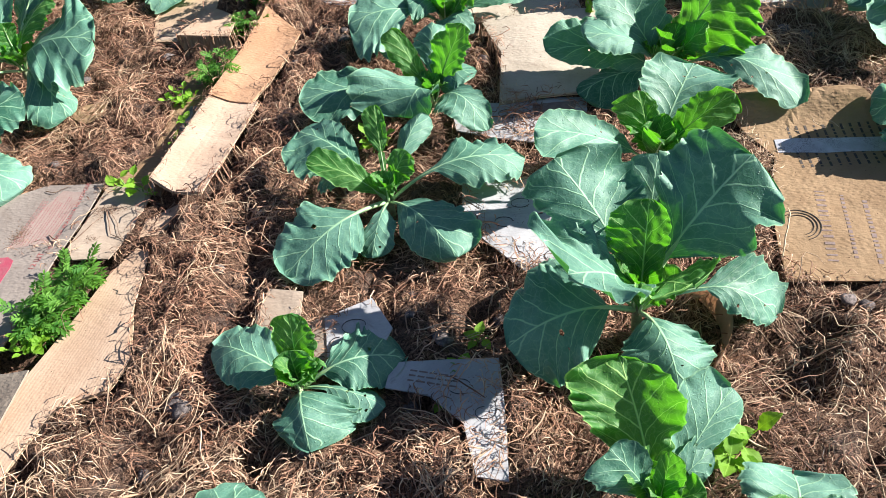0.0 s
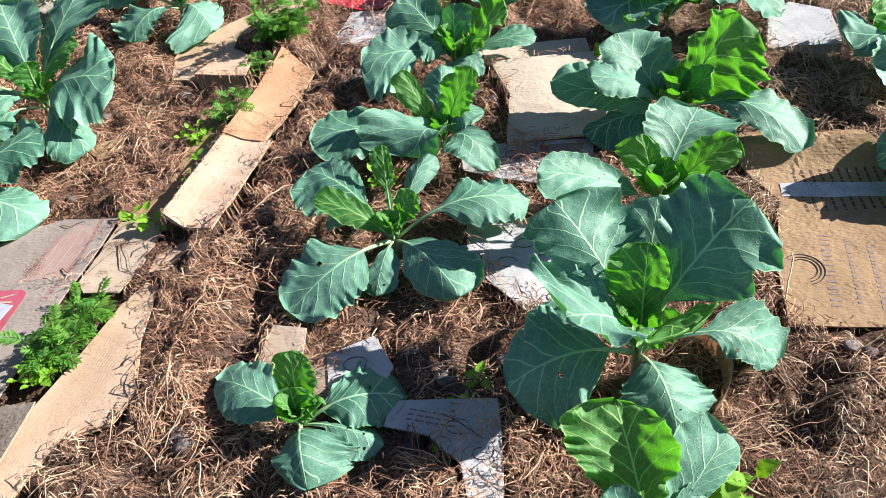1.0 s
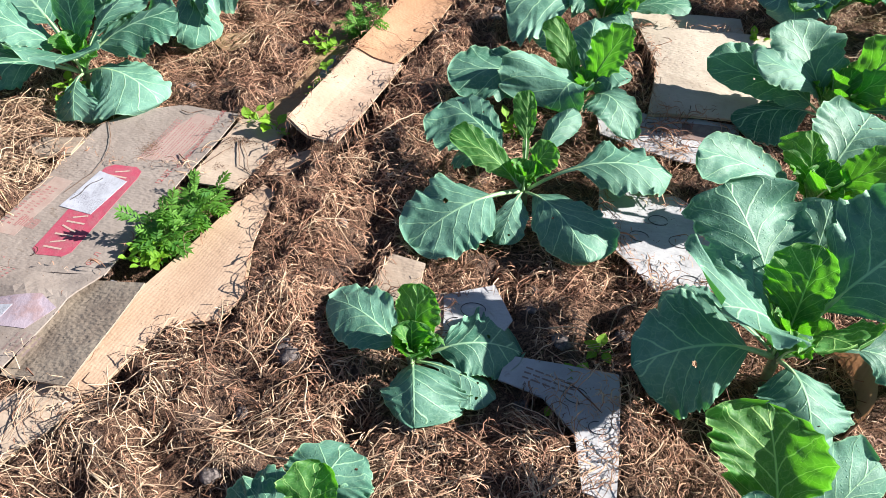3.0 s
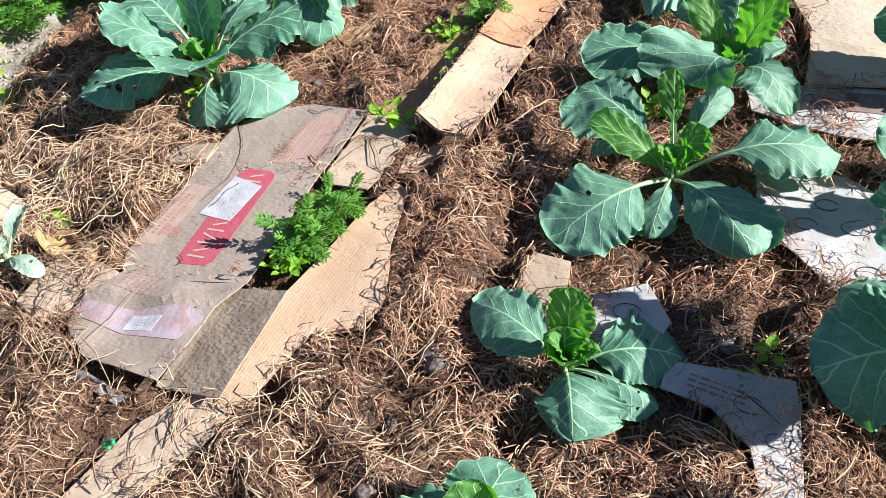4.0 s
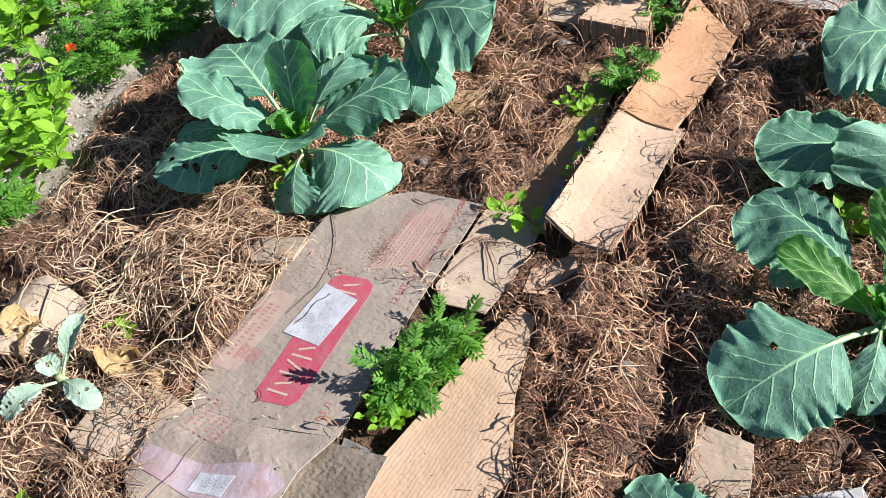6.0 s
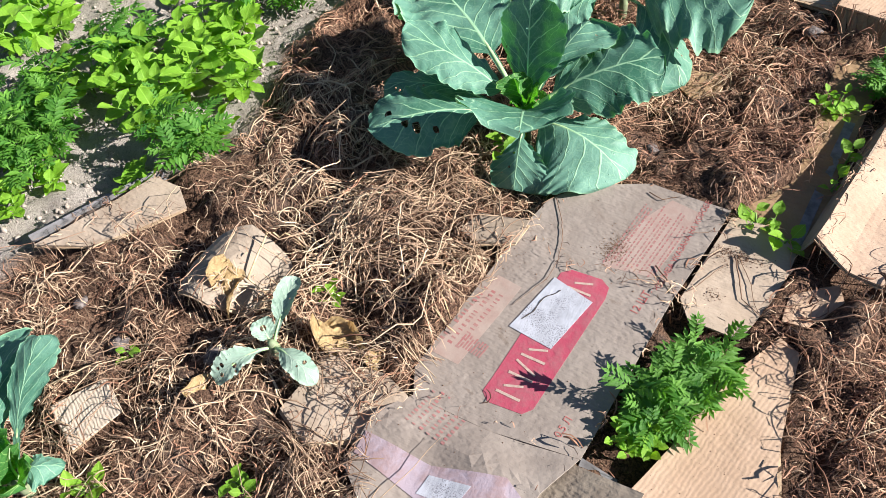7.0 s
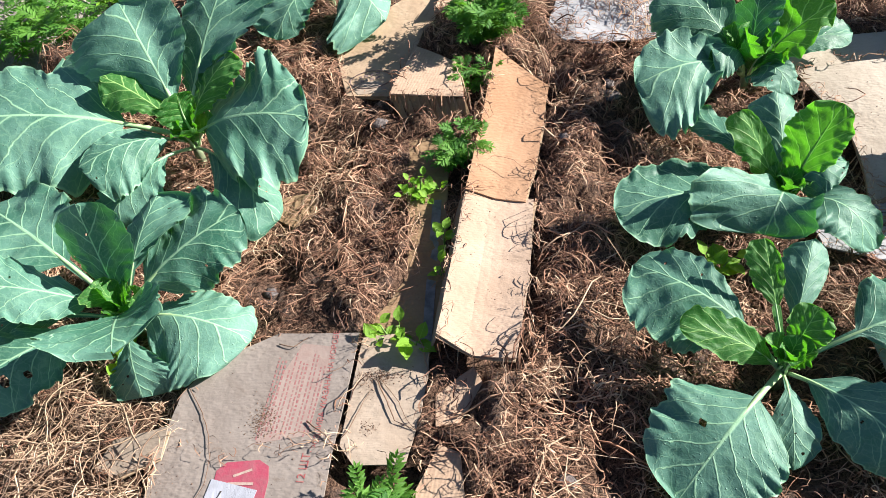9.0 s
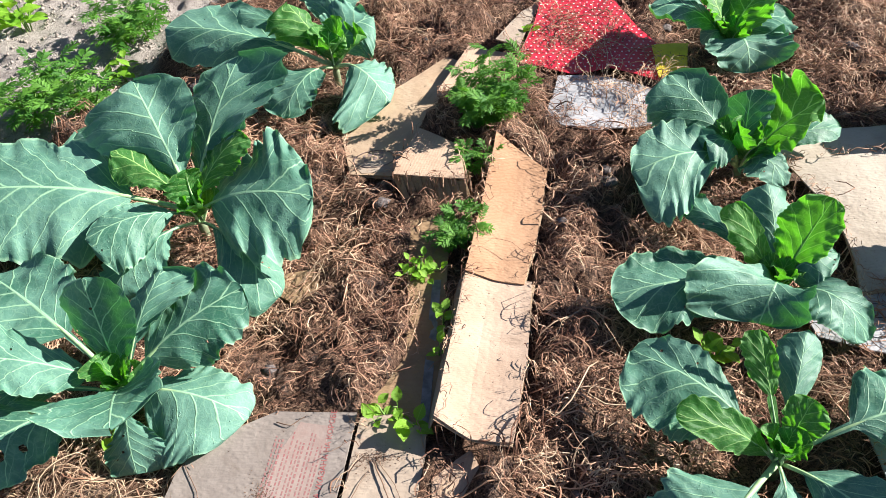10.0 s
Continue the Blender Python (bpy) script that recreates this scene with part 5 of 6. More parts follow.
cabbage("dense cabbage plant with round leaves beside the printed carton", -1.440, 1.645, [
    (-75, 0.157, 0.012, 0.040, 0, (0.064, 0.007, 0.026, 0.050, -0.030, 0.009), 0.74, {"stalk": 0.3}),
    (-12, 0.245, 0.030, 0.055, 0, (0.059, -0.006, 0.021, 0.102, -0.059, -0.021), 0.59, {"stalk": 0.12}),
    (-174, 0.330, 0.080, 0.050, 0, (0.038, -0.022, 0.015, 0.034, 0.001, 0.014), 0.74, {"stalk": 0.3}),
    (-141, 0.329, 0.122, 0.050, 0, (0.066, -0.043, -0.015, 0.088, -0.017, 0.015), 0.67, {"stalk": 0.3, "holes": ((0.35, 0.62, 0.011), (0.5, 0.45, 0.008), (0.2, 0.7, 0.008), (-0.3, 0.8, 0.009))}),
    (143, 0.438, 0.134, 0.050, 0, (0.119, 0.011, 0.006, 0.089, 0.011, -0.006), 0.67, {"stalk": 0.35, "foot": 0.09}),
    (78, 0.229, 0.170, 0.030, 0, (0.038, -0.021, -0.015, 0.069, -0.013, 0.028), 0.74, {"stalk": 0.3, "foot": 0.09}),
], 0.070, seed=12, size=0.9, upper=[
    (165, 0.032, 0.170, 0.010, 1, (0.034, -0.015, 0.012, 0.019, 0.014, -0.007), 0.67, {"stalk": 0.1, "foot": 0.1}),
    (32, 0.276, 0.186, 0.030, 0, (0.124, -0.023, -0.006, 0.073, -0.055, 0.005), 0.61, {"stalk": 0.2, "foot": 0.1}),
    (-69, 0.179, 0.200, 0.020, 0, (0.083, 0.025, -0.013, 0.103, 0.053, 0.011), 0.65, {"stalk": 0.1, "foot": 0.1}),
    (-176, 0.269, 0.226, 0.030, 0, (0.055, -0.020, -0.022, 0.058, -0.006, 0.023), 0.62, {"stalk": 0.2, "foot": 0.1}),
    (107, 0.097, 0.295, 0.010, 0, (0.054, -0.040, -0.003, 0.065, 0.041, 0.003), 0.67, {"stalk": 0.12, "foot": 0.1}),
])
cabbage("large cabbage plant beside brown cardboard", -1.130, 2.760, [
    (-46, 0.242, 0.040, 0.060, 0, (0.079, -0.045, -0.032, 0.144, -0.034, 0.035), 0.72, {"stalk": 0.3}),
    (-118, 0.262, 0.050, 0.060, 0, (0.051, -0.013, -0.009, 0.094, -0.009, 0.009), 0.62, {"stalk": 0.25}),
    (163, 0.552, 0.120, 0.050, 0, (0.077, -0.058, -0.005, 0.122, 0.023, 0.007), 0.70, {"stalk": 0.2}),
    (40, 0.158, 0.150, 0.050, 0, (0.119, 0.019, 0.020, 0.065, -0.049, -0.020), 0.55, {"stalk": 0.2}),
], 0.070, seed=13, size=1.4, upper=[
    (81, 0.006, 0.170, 0.030, 1, (0.078, -0.036, 0.013, 0.043, 0.001, -0.014), 0.74, {"stalk": 0.15}),
    (159, 0.287, 0.200, 0.040, 0, (0.030, -0.022, 0.012, 0.016, 0.012, 0.004), 0.74, {"stalk": 0.2}),
    (91, 0.330, 0.200, 0.040, 0, (0.112, -0.052, 0.045, 0.080, -0.030, 0.010), 0.74, {"stalk": 0.2}),
    (147, 0.143, 0.220, 0.020, 1, (0.069, -0.052, 0.028, 0.038, -0.009, -0.015), 0.74, {"stalk": 0.15}),
])
cabbage("cabbage plant with blue-green leaves beside white card", -0.089, 2.248, [
    (-53, 0.124, 0.050, 0.060, 0, (0.030, 0.003, 0.012, 0.054, -0.013, -0.018), 0.50, {"stalk": 0.1}),
    (15, 0.266, 0.080, 0.040, 0, (0.036, 0.016, 0.009, 0.027, -0.020, -0.007), 0.74, {"stalk": 0.2}),
    (-161, 0.301, 0.110, 0.060, 0, (0.123, -0.035, 0.049, 0.068, 0.028, -0.027), 0.74, {"stalk": 0.15}),
    (-165, 0.111, 0.140, 0.040, 0, (0.053, -0.040, 0.018, 0.097, -0.049, 0.039), 0.74, {"stalk": 0.15}),
], 0.050, seed=14, size=1.2, upper=[
    (136, 0.229, 0.200, 0.030, 0, (0.072, -0.054, 0.029, 0.046, 0.035, -0.019), 0.70, {"stalk": 0.15}),
    (9, 0.170, 0.200, 0.020, 1, (0.094, 0.023, 0.022, 0.059, -0.005, -0.022), 0.61, {"stalk": 0.12}),
    (85, 0.052, 0.220, 0.010, 0, (0.031, -0.023, -0.007, 0.047, -0.003, 0.007), 0.74, {"stalk": 0.2}),
])
cabbage("small cabbage plant at the far end of the bed", 0.025, 2.788, [
    (158, 0.236, 0.12, 0.191, 0.06, 0),
    (32, 0.091, 0.16, 0.204, 0.03, 1),
    (-79, 0.135, 0.02, 0.196, 0.08, 0),
    (16, 0.197, 0.06, 0.155, 0.06, 0),
    (140, 0.099, 0.18, 0.14, 0.02, 1),
    (174, 0.08, 0.04, 0.106, 0.05, 0),
], 0.035, seed=15, size=1.0)
cabbage("cabbage plant at the bed's sunny side", 1.221, 2.135, [
    (-148, 0.243, 0.14, 0.232, 0.08, 0),
    (158, 0.118, 0.16, 0.235, 0.04, 1),
    (-100, 0.279, 0.06, 0.231, 0.08, 0),
    (-6, 0.164, 0.1, 0.256, 0.08, 0),
    (98, 0.087, 0.2, 0.197, 0.03, 1),
], 0.035, seed=16, size=1.2)
cabbage("cabbage plant beside the brown carton", 1.051, 1.606, [
    (163, 0.092, 0.06, 0.179, 0.08, 0),
    (104, 0.081, 0.12, 0.164, 0.04, 1),
    (-95, 0.167, 0.04, 0.18, 0.08, 0),
    (3, 0.127, 0.06, 0.215, 0.08, 0),
], 0.035, seed=17, size=1.0)
cabbage("pale blue-green cabbage plant at the near end of the row", -1.862, 0.572, [
    (44, 0.082, 0.050, 0.040, 0, (0.020, -0.015, -0.004, 0.026, -0.019, -0.008), 0.42, {"stalk": 0.2}),
    (-142, 0.056, 0.060, 0.050, 0, (0.038, -0.028, 0.015, 0.069, -0.005, 0.027), 0.74, {"stalk": 0.2}),
], 0.050, seed=18, size=1.2, upper=[
    (143, 0.236, 0.120, 0.050, 0, (0.052, -0.039, 0.021, 0.076, -0.000, 0.030), 0.74, {"stalk": 0.2}),
    (107, 0.204, 0.170, 0.030, 0, (0.028, -0.006, 0.014, 0.034, -0.011, 0.019), 0.74, {"stalk": 0.3}),
])


# half-eaten seedling
seedling = cabbage("pale powdery cabbage seedling riddled with holes", -1.624, 0.965, [
    (100, 0.125, 0.085, 0.034, 0.01, 0, {"stalk": 0.3, "cup": 0.6}),
    (-116, 0.115, 0.045, 0.036, 0.02, 0, {"stalk": 0.2, "cup": 0.4, "holes": ((0.2, 0.5, 0.005), (-0.4, 0.7, 0.004), (0.1, 0.8, 0.004))}),
    (-14, 0.115, 0.04, 0.034, 0.03, 0, {"stalk": 0.2, "cup": -0.3, "holes": ((0.4, 0.6, 0.004),)}),
    (150, 0.035, 0.085, 0.034, 0.01, 1, {"holes": ((0.0, 0.6, 0.005),)})], 0.035, 0.012, seed=77, mat=BLIGHT, heart=0)


# ---------------------------------------------------------------- marigolds and weeds
def herb_leaf(kind, seed):
    """Feathered marigold leaf, or an oval weed leaf on a stalk; lies along +x, about one unit long."""
    r = random.Random(seed)
    vs, fs = [], []

    def leaflet(px, py, pz, ang, length, wide, droop):
        k = len(vs)
        ca, sa = math.cos(ang), math.sin(ang)
        prof = ((0, 0.15), (0.25, 0.9), (0.34, 0.7), (0.55, 1.1), (0.64, 0.7), (1.0, 0.04))
        for s, w in prof:
            for u in (-1, 0, 1):
                lx, ly = s * length, u * w * wide
                vs.append((px + ca * lx - sa * ly, py + sa * lx + ca * ly, pz + abs(u) * wide * w * 0.45 - droop * s * s * length))
        for i in range(len(prof) - 1):
            for j in range(2):
                a = k + 3 * i + j
                fs.append((a, a + 1, a + 4, a + 3))

    if kind == "feather":
        n = 6
        for i in range(n):
            s = 0.2 + 0.68 * i / (n - 1)
            z = 0.12 * math.sin(s * 3.0) - 0.12 * s * s
            size = 0.34 * math.sin(0.5 + 2.2 * i / n) + 0.06
            for sgn in (-1, 1):
                leaflet(s, 0.01 * sgn, z, sgn * r.uniform(0.75, 1.05), size * r.uniform(0.85, 1.1), size * 0.19, r.uniform(0.0, 0.5))
        leaflet(0.9, 0, -0.0, 0, 0.28, 0.055, 0.2)
        k = len(vs)
        for s in (0, 0.5, 0.95):
            z = 0.12 * math.sin(s * 3.0) - 0.12 * s * s
            vs.extend([(s, -0.012, z - 0.004), (s, 0.012, z - 0.004)])
        fs.extend([(k, k + 1, k + 3, k + 2), (k + 2, k + 3, k + 5, k + 4)])
    else:
        n = 17
        for i in range(n):
            s = i / (n - 1)
            b = max(0.0, (s - 0.2) / 0.8)
            w = 0.018 if b <= 0 else 0.012 + 0.27 * math.sin(math.pi * b ** 0.82) ** 0.85
            tooth = (0.06 if i % 2 else -0.05) * (0 < b < 0.97)
            for u in (-1, -0.5, 0, 0.5, 1):
                x_ = s + (0.02 * abs(u) if i % 2 == 0 else -0.012 * abs(u)) * (b > 0)
                vs.append((x_, u * w * (1 + tooth * (abs(u) == 1) + r.uniform(-0.03, 0.03)), 0.06 * math.sin(s * 2.6) - 0.05 * s * s + 0.26 * w * abs(u) ** 1.2 + (0.016 * math.sin(12 * s + 4 * u + seed) + r.uniform(-0.006, 0.006)) * (b > 0)))
        for i in range(n - 1):
            for j in range(4):
                a = 5 * i + j
                fs.append((a, a + 1, a + 6, a + 5))
    me = raw_mesh("leaf", vs, fs)
    me.polygons.foreach_set("use_smooth", np.ones(len(me.polygons), bool))
    me.materials.append(MARIGOLD if kind == "feather" else WEED)
    return me


FEATHERS = [herb_leaf("feather", k) for k in range(3)]
OVALS = [herb_leaf("oval", k) for k in range(5)]


def herb(name, label, category, x, y, kind, stems, height, spread_, leaf_len, per=6, seed=0, group="", lean=(0, 0), z=-0.01):
    """A bushy herb: leaning stems with leaves in pairs up each of them."""
    r = random.Random(seed + 500)
    root = tagged(new(name), label, category, group)
    root.location = (x, y, z)
    for k in range(stems):
        a = 2 * math.pi * (k + r.uniform(-0.3, 0.3)) / stems
        rad = spread_ * (r.uniform(0.35, 1.0) if stems > 1 else 0.15)
        tip = Vector((rad * math.cos(a) + lean[0], rad * math.sin(a) + lean[1], height * r.uniform(0.7, 1.08)))
        knee = Vector((tip.x * 0.35, tip.y * 0.35, tip.z * 0.55))
        pts = [Vector((0.012 * math.cos(a), 0.012 * math.sin(a), -0.02)), knee * 0.5 + Vector((0, 0, 0.005)), knee, (knee + tip) / 2 + Vector((0, 0, 0.01)), tip]
        bm = bmesh.new()
        tube(bm, pts, [0.0026, 0.0024, 0.002, 0.0016, 0.001], 5)
        part("stem", bm, WEEDSTEM, root, smooth=True)
        for i in range(per):
            f = 0.25 + 0.75 * i / max(1, per - 1)
            q = f * (len(pts) - 1)
            lo = min(int(q), len(pts) - 2)
            p = pts[lo].lerp(pts[lo + 1], q - lo)
            for sgn in (0, math.pi):
                yaw = a + (i % 2) * math.pi / 2 + sgn + r.uniform(-0.5, 0.5)
                me = r.choice(FEATHERS if kind == "feather" else OVALS)
                leaf = new("leaf", me)
                leaf.parent = root
                size = leaf_len * r.uniform(0.7, 1.15) * (1.05 - 0.35 * abs(f - 0.6))
                rise = r.uniform(-0.1, 0.45) + 0.35 * (f > 0.9)
                leaf.matrix_basis = Matrix.Translation(p) @ Euler((r.uniform(-0.3, 0.3), -rise, yaw)).to_matrix().to_4x4() @ Matrix.Scale(size, 4)
    return root


MG = ("marigold", "bushy dark green marigold with feathered leaves", "marigold")
WD = ("weed", "bright green broad-leaved weed", "weed")
herb(MG[0], "bushy green marigold growing out of the gap beside the carton", MG[2], -0.985, 1.14, "feather", 8, 0.062, 0.066, 0.064, 3, 31, lean=(0.01, 0.015))
herb(MG[0], "green marigold leaning against the carton corner", MG[2], -0.94, 1.235, "feather", 5, 0.052, 0.05, 0.064, 3, 2)
herb(WD[0], "broad-leaved weed in the gap under the marigold", WD[2], -0.995, 1.085, "oval", 7, 0.045, 0.05, 0.028, 5, 3)
herb(MG[0], "small marigold sprouting from the cardboard gap", MG[2], -0.795, 2.065, "feather", 7, 0.075, 0.06, 0.048, 4, 4, lean=(0.02, 0))
herb(WD[0], "lanky grassy weed in the cardboard gap", WD[2], -0.875, 1.97, "oval", 5, 0.05, 0.055, 0.030, 3, 5)
herb(WD[0], "tiny weed at the edge of the flap", WD[2], -0.822, 1.82, "oval", 1, 0.06, 0.02, 0.035, 3, 6)
herb(WD[0], "tiny weed at the edge of the flap", WD[2], -0.832, 1.74, "oval", 1, 0.05, 0.02, 0.035, 2, 7)
herb(MG[0], "large bushy marigold with fine feathered leaves", MG[2], -0.69, 2.50, "feather", 17, 0.16, 0.13, 0.056, 8, 8)
herb(MG[0], "small marigold sprig below the bushy one", MG[2], -0.74, 2.33, "feather", 3, 0.07, 0.04, 0.05, 4, 9)
herb(WD[0], "small weed with toothed leaves beside the carton", WD[2], -0.935, 1.60, "oval", 3, 0.04, 0.035, 0.042, 2, 10)
herb(WD[0], "small weed with toothed leaves beside the carton", WD[2], -0.885, 1.575, "oval", 2, 0.045, 0.03, 0.05, 2, 11)
herb(WD[0], "small green weed under the cabbage leaves", WD[2], -1.46, 1.60, "oval", 3, 0.05, 0.035, 0.04, 3, 12)
herb(WD[0], "creeping green weed on the white card", WD[2], -0.10, 0.905, "oval", 3, 0.025, 0.025, 0.034, 1, 13)
herb(WD[0], "dark green weed in the shade of a cabbage", WD[2], -0.06, 0.965, "oval", 3, 0.035, 0.04, 0.045, 1, 14)
herb(WD[0], "small weed in the shade of a cabbage", WD[2], -0.02, 1.05, "oval", 2, 0.03, 0.03, 0.04, 1, 15)
herb(WD[0], "pale green broad-leaved weed beside a cabbage", WD[2], 0.41, 0.76, "oval", 4, 0.07, 0.05, 0.06, 3, 16)
herb(WD[0], "small reddish green weed between cabbages", WD[2], -0.28, 1.70, "oval", 3, 0.04, 0.03, 0.045, 3, 17)
herb(WD[0], "small weed beside the red packaging", WD[2], -0.56, 2.90, "oval", 2, 0.05, 0.03, 0.045, 2, 18)
herb(WD[0], "small weed at the board's edge", WD[2], 0.36, 2.24, "oval", 3, 0.06, 0.04, 0.045, 3, 19)
herb(WD[0], "tiny weed among straw", WD[2], -1.60, 1.11, "oval", 2, 0.03, 0.025, 0.035, 2, 20)
herb(WD[0], "tiny weed among straw", WD[2], -1.88, 0.85, "oval", 1, 0.03, 0.02, 0.035, 2, 21)
herb(WD[0], "tiny weed among straw", WD[2], -1.53, 0.74, "oval", 2, 0.03, 0.025, 0.035, 2, 22)
herb(WD[0], "tiny weed among straw", WD[2], -1.77, 0.62, "oval", 3, 0.03, 0.03, 0.04, 2, 23)
herb(MG[0], "bright bushy marigold at the far end of the bed", MG[2], 1.14, 2.78, "feather", 8, 0.14, 0.12, 0.08, 6, 24)
GROWTH = (
    ("oval", 0.13, 0.10, 0.078, ((-2.336, 1.649), (-2.263, 1.449), (-2.385, 1.443), (-2.495, 1.398), (-2.224, 1.623), (-2.13, 1.536), (-2.25, 1.34), (-2.296, 1.74), (-2.31, 1.55))),
    ("oval", 0.16, 0.12, 0.10, ((-2.788, 1.445), (-2.75, 1.53), (-3.0, 1.68), (-2.78, 1.78), (-2.66, 2.084), (-2.624, 1.961), (-2.488, 2.178), (-2.7, 2.2), (-2.25, 3.2))),
    ("oval", 0.05, 0.045, 0.055, ((-2.177, 1.19), (-2.361, 1.118), (-2.375, 1.012), (-2.42, 1.05), (-2.10, 1.385), (-1.82, 2.86))),
    ("feather", 0.13, 0.11, 0.088, ((-2.475, 1.522), (-2.51, 1.24), (-2.44, 1.18), (-2.57, 1.30), (-2.10, 1.32), (-2.55, 1.12), (-2.295, 2.089), (-2.203, 2.18), (-2.08, 2.15))),
    ("feather", 0.14, 0.12, 0.088, ((-2.341, 1.912), (-2.22, 1.89), (-2.168, 2.059), (-1.983, 2.779), (-2.017, 2.64), (-1.838, 2.65), (-1.874, 3.057), (-1.798, 3.118), (-2.12, 2.42))))
for k, (kind, h, s, l, (x, y)) in enumerate((kind, h, s, l, at) for kind, h, s, l, spots in GROWTH for at in spots):
    nm = MG if kind == "feather" else WD
    herb(nm[0], nm[1] + " on sandy soil", nm[2], x, y, kind, (3 if h < 0.1 else 5) if kind == "feather" else (3 if h < 0.1 else 6), h * (0.72 + 0.03 * (k * 7 % 9)), s * 1.1, l * (0.85 if kind == "feather" else 0.88), 5 if kind == "feather" else 3, 40 + k, "green growth on the sandy soil")
bm = bmesh.new()
for k in range(22):
    a, lay = k * 2.4, k / 22
    c, s = math.cos(a), math.sin(a)
    r0, r1 = 0.003, 0.016 - 0.007 * lay
    vs = [bm.verts.new(v) for v in ((r0 * c, r0 * s, 0.01 * lay), (r1 * c - 0.006 * s, r1 * s + 0.006 * c, 0.004 + 0.012 * lay), (1.15 * r1 * c, 1.15 * r1 * s, 0.003 + 0.014 * lay), (r1 * c + 0.006 * s, r1 * s - 0.006 * c, 0.004 + 0.012 * lay))]
    bm.faces.new(vs)
flower = part("marigold_flower", bm, PETAL)
flower.location = (-2.24, 1.828, 0.13)
tagged(flower, "small orange marigold flower on its bush", "flower")


# ---------------------------------------------------------------- dry leaves
def dry_leaf(x, y, turn, size, seed, label, z=0.0):
    r = random.Random(seed)
    bm = bmesh.new()
    rows_ = []
    for i in range(12):
        s = i / 11
        w = size * 0.38 * math.sin(math.pi * min(0.97, s ** 0.8 + 0.03)) + 0.002
        rows_.append([bm.verts.new((s * size, u * w * (0.75 + 0.1 * math.sin(5 * s + seed)), 0.022 + size * (0.18 * math.sin(3 * s + seed) + 0.22 * abs(u) * math.cos(4 * s + 2 * u + seed) + 0.06 * math.sin(17 * s + 6 * u)))) for u in np.linspace(-1, 1, 9)])
    for a, b in zip(rows_, rows_[1:]):
        for j in range(8):
            bm.faces.new((a[j], a[j + 1], b[j + 1], b[j]))
    bmesh.ops.solidify(bm, geom=bm.faces[:], thickness=0.0008)
    ob = part("dry_leaf", bm, DRYLEAF, smooth=True)
    ob.matrix_basis = pose(x, y, z, 0, 0, turn)
    return tagged(ob, label, "dead leaf", "withered leaves round the seedling")


dry_leaf(-1.80, 1.075, -58, 0.105, 1, "withered yellow cabbage leaf, crumpled on a cardboard flap", 0.03)
dry_leaf(-1.58, 1.045, -12, 0.13, 2, "withered tan cabbage leaf, folded and dry")
dry_leaf(-1.47, 1.02, 20, 0.075, 3, "curled scrap of withered leaf")
dry_leaf(-1.645, 0.965, -110, 0.16, 4, "long shrivelled leaf hanging from the seedling")


# ---------------------------------------------------------------- matted roots and straw
def height_at(x, y):
    fx = np.interp(x, gx, np.arange(nx))
    fy = np.interp(y, gy, np.arange(ny))
    ix, iy = np.clip(fx.astype(int), 0, nx - 2), np.clip(fy.astype(int), 0, ny - 2)
    ax, ay = fx - ix, fy - iy
    return (ZZ[iy, ix] * (1 - ax) + ZZ[iy, ix + 1] * ax) * (1 - ay) + (ZZ[iy + 1, ix] * (1 - ax) + ZZ[iy + 1, ix + 1] * ax) * ay


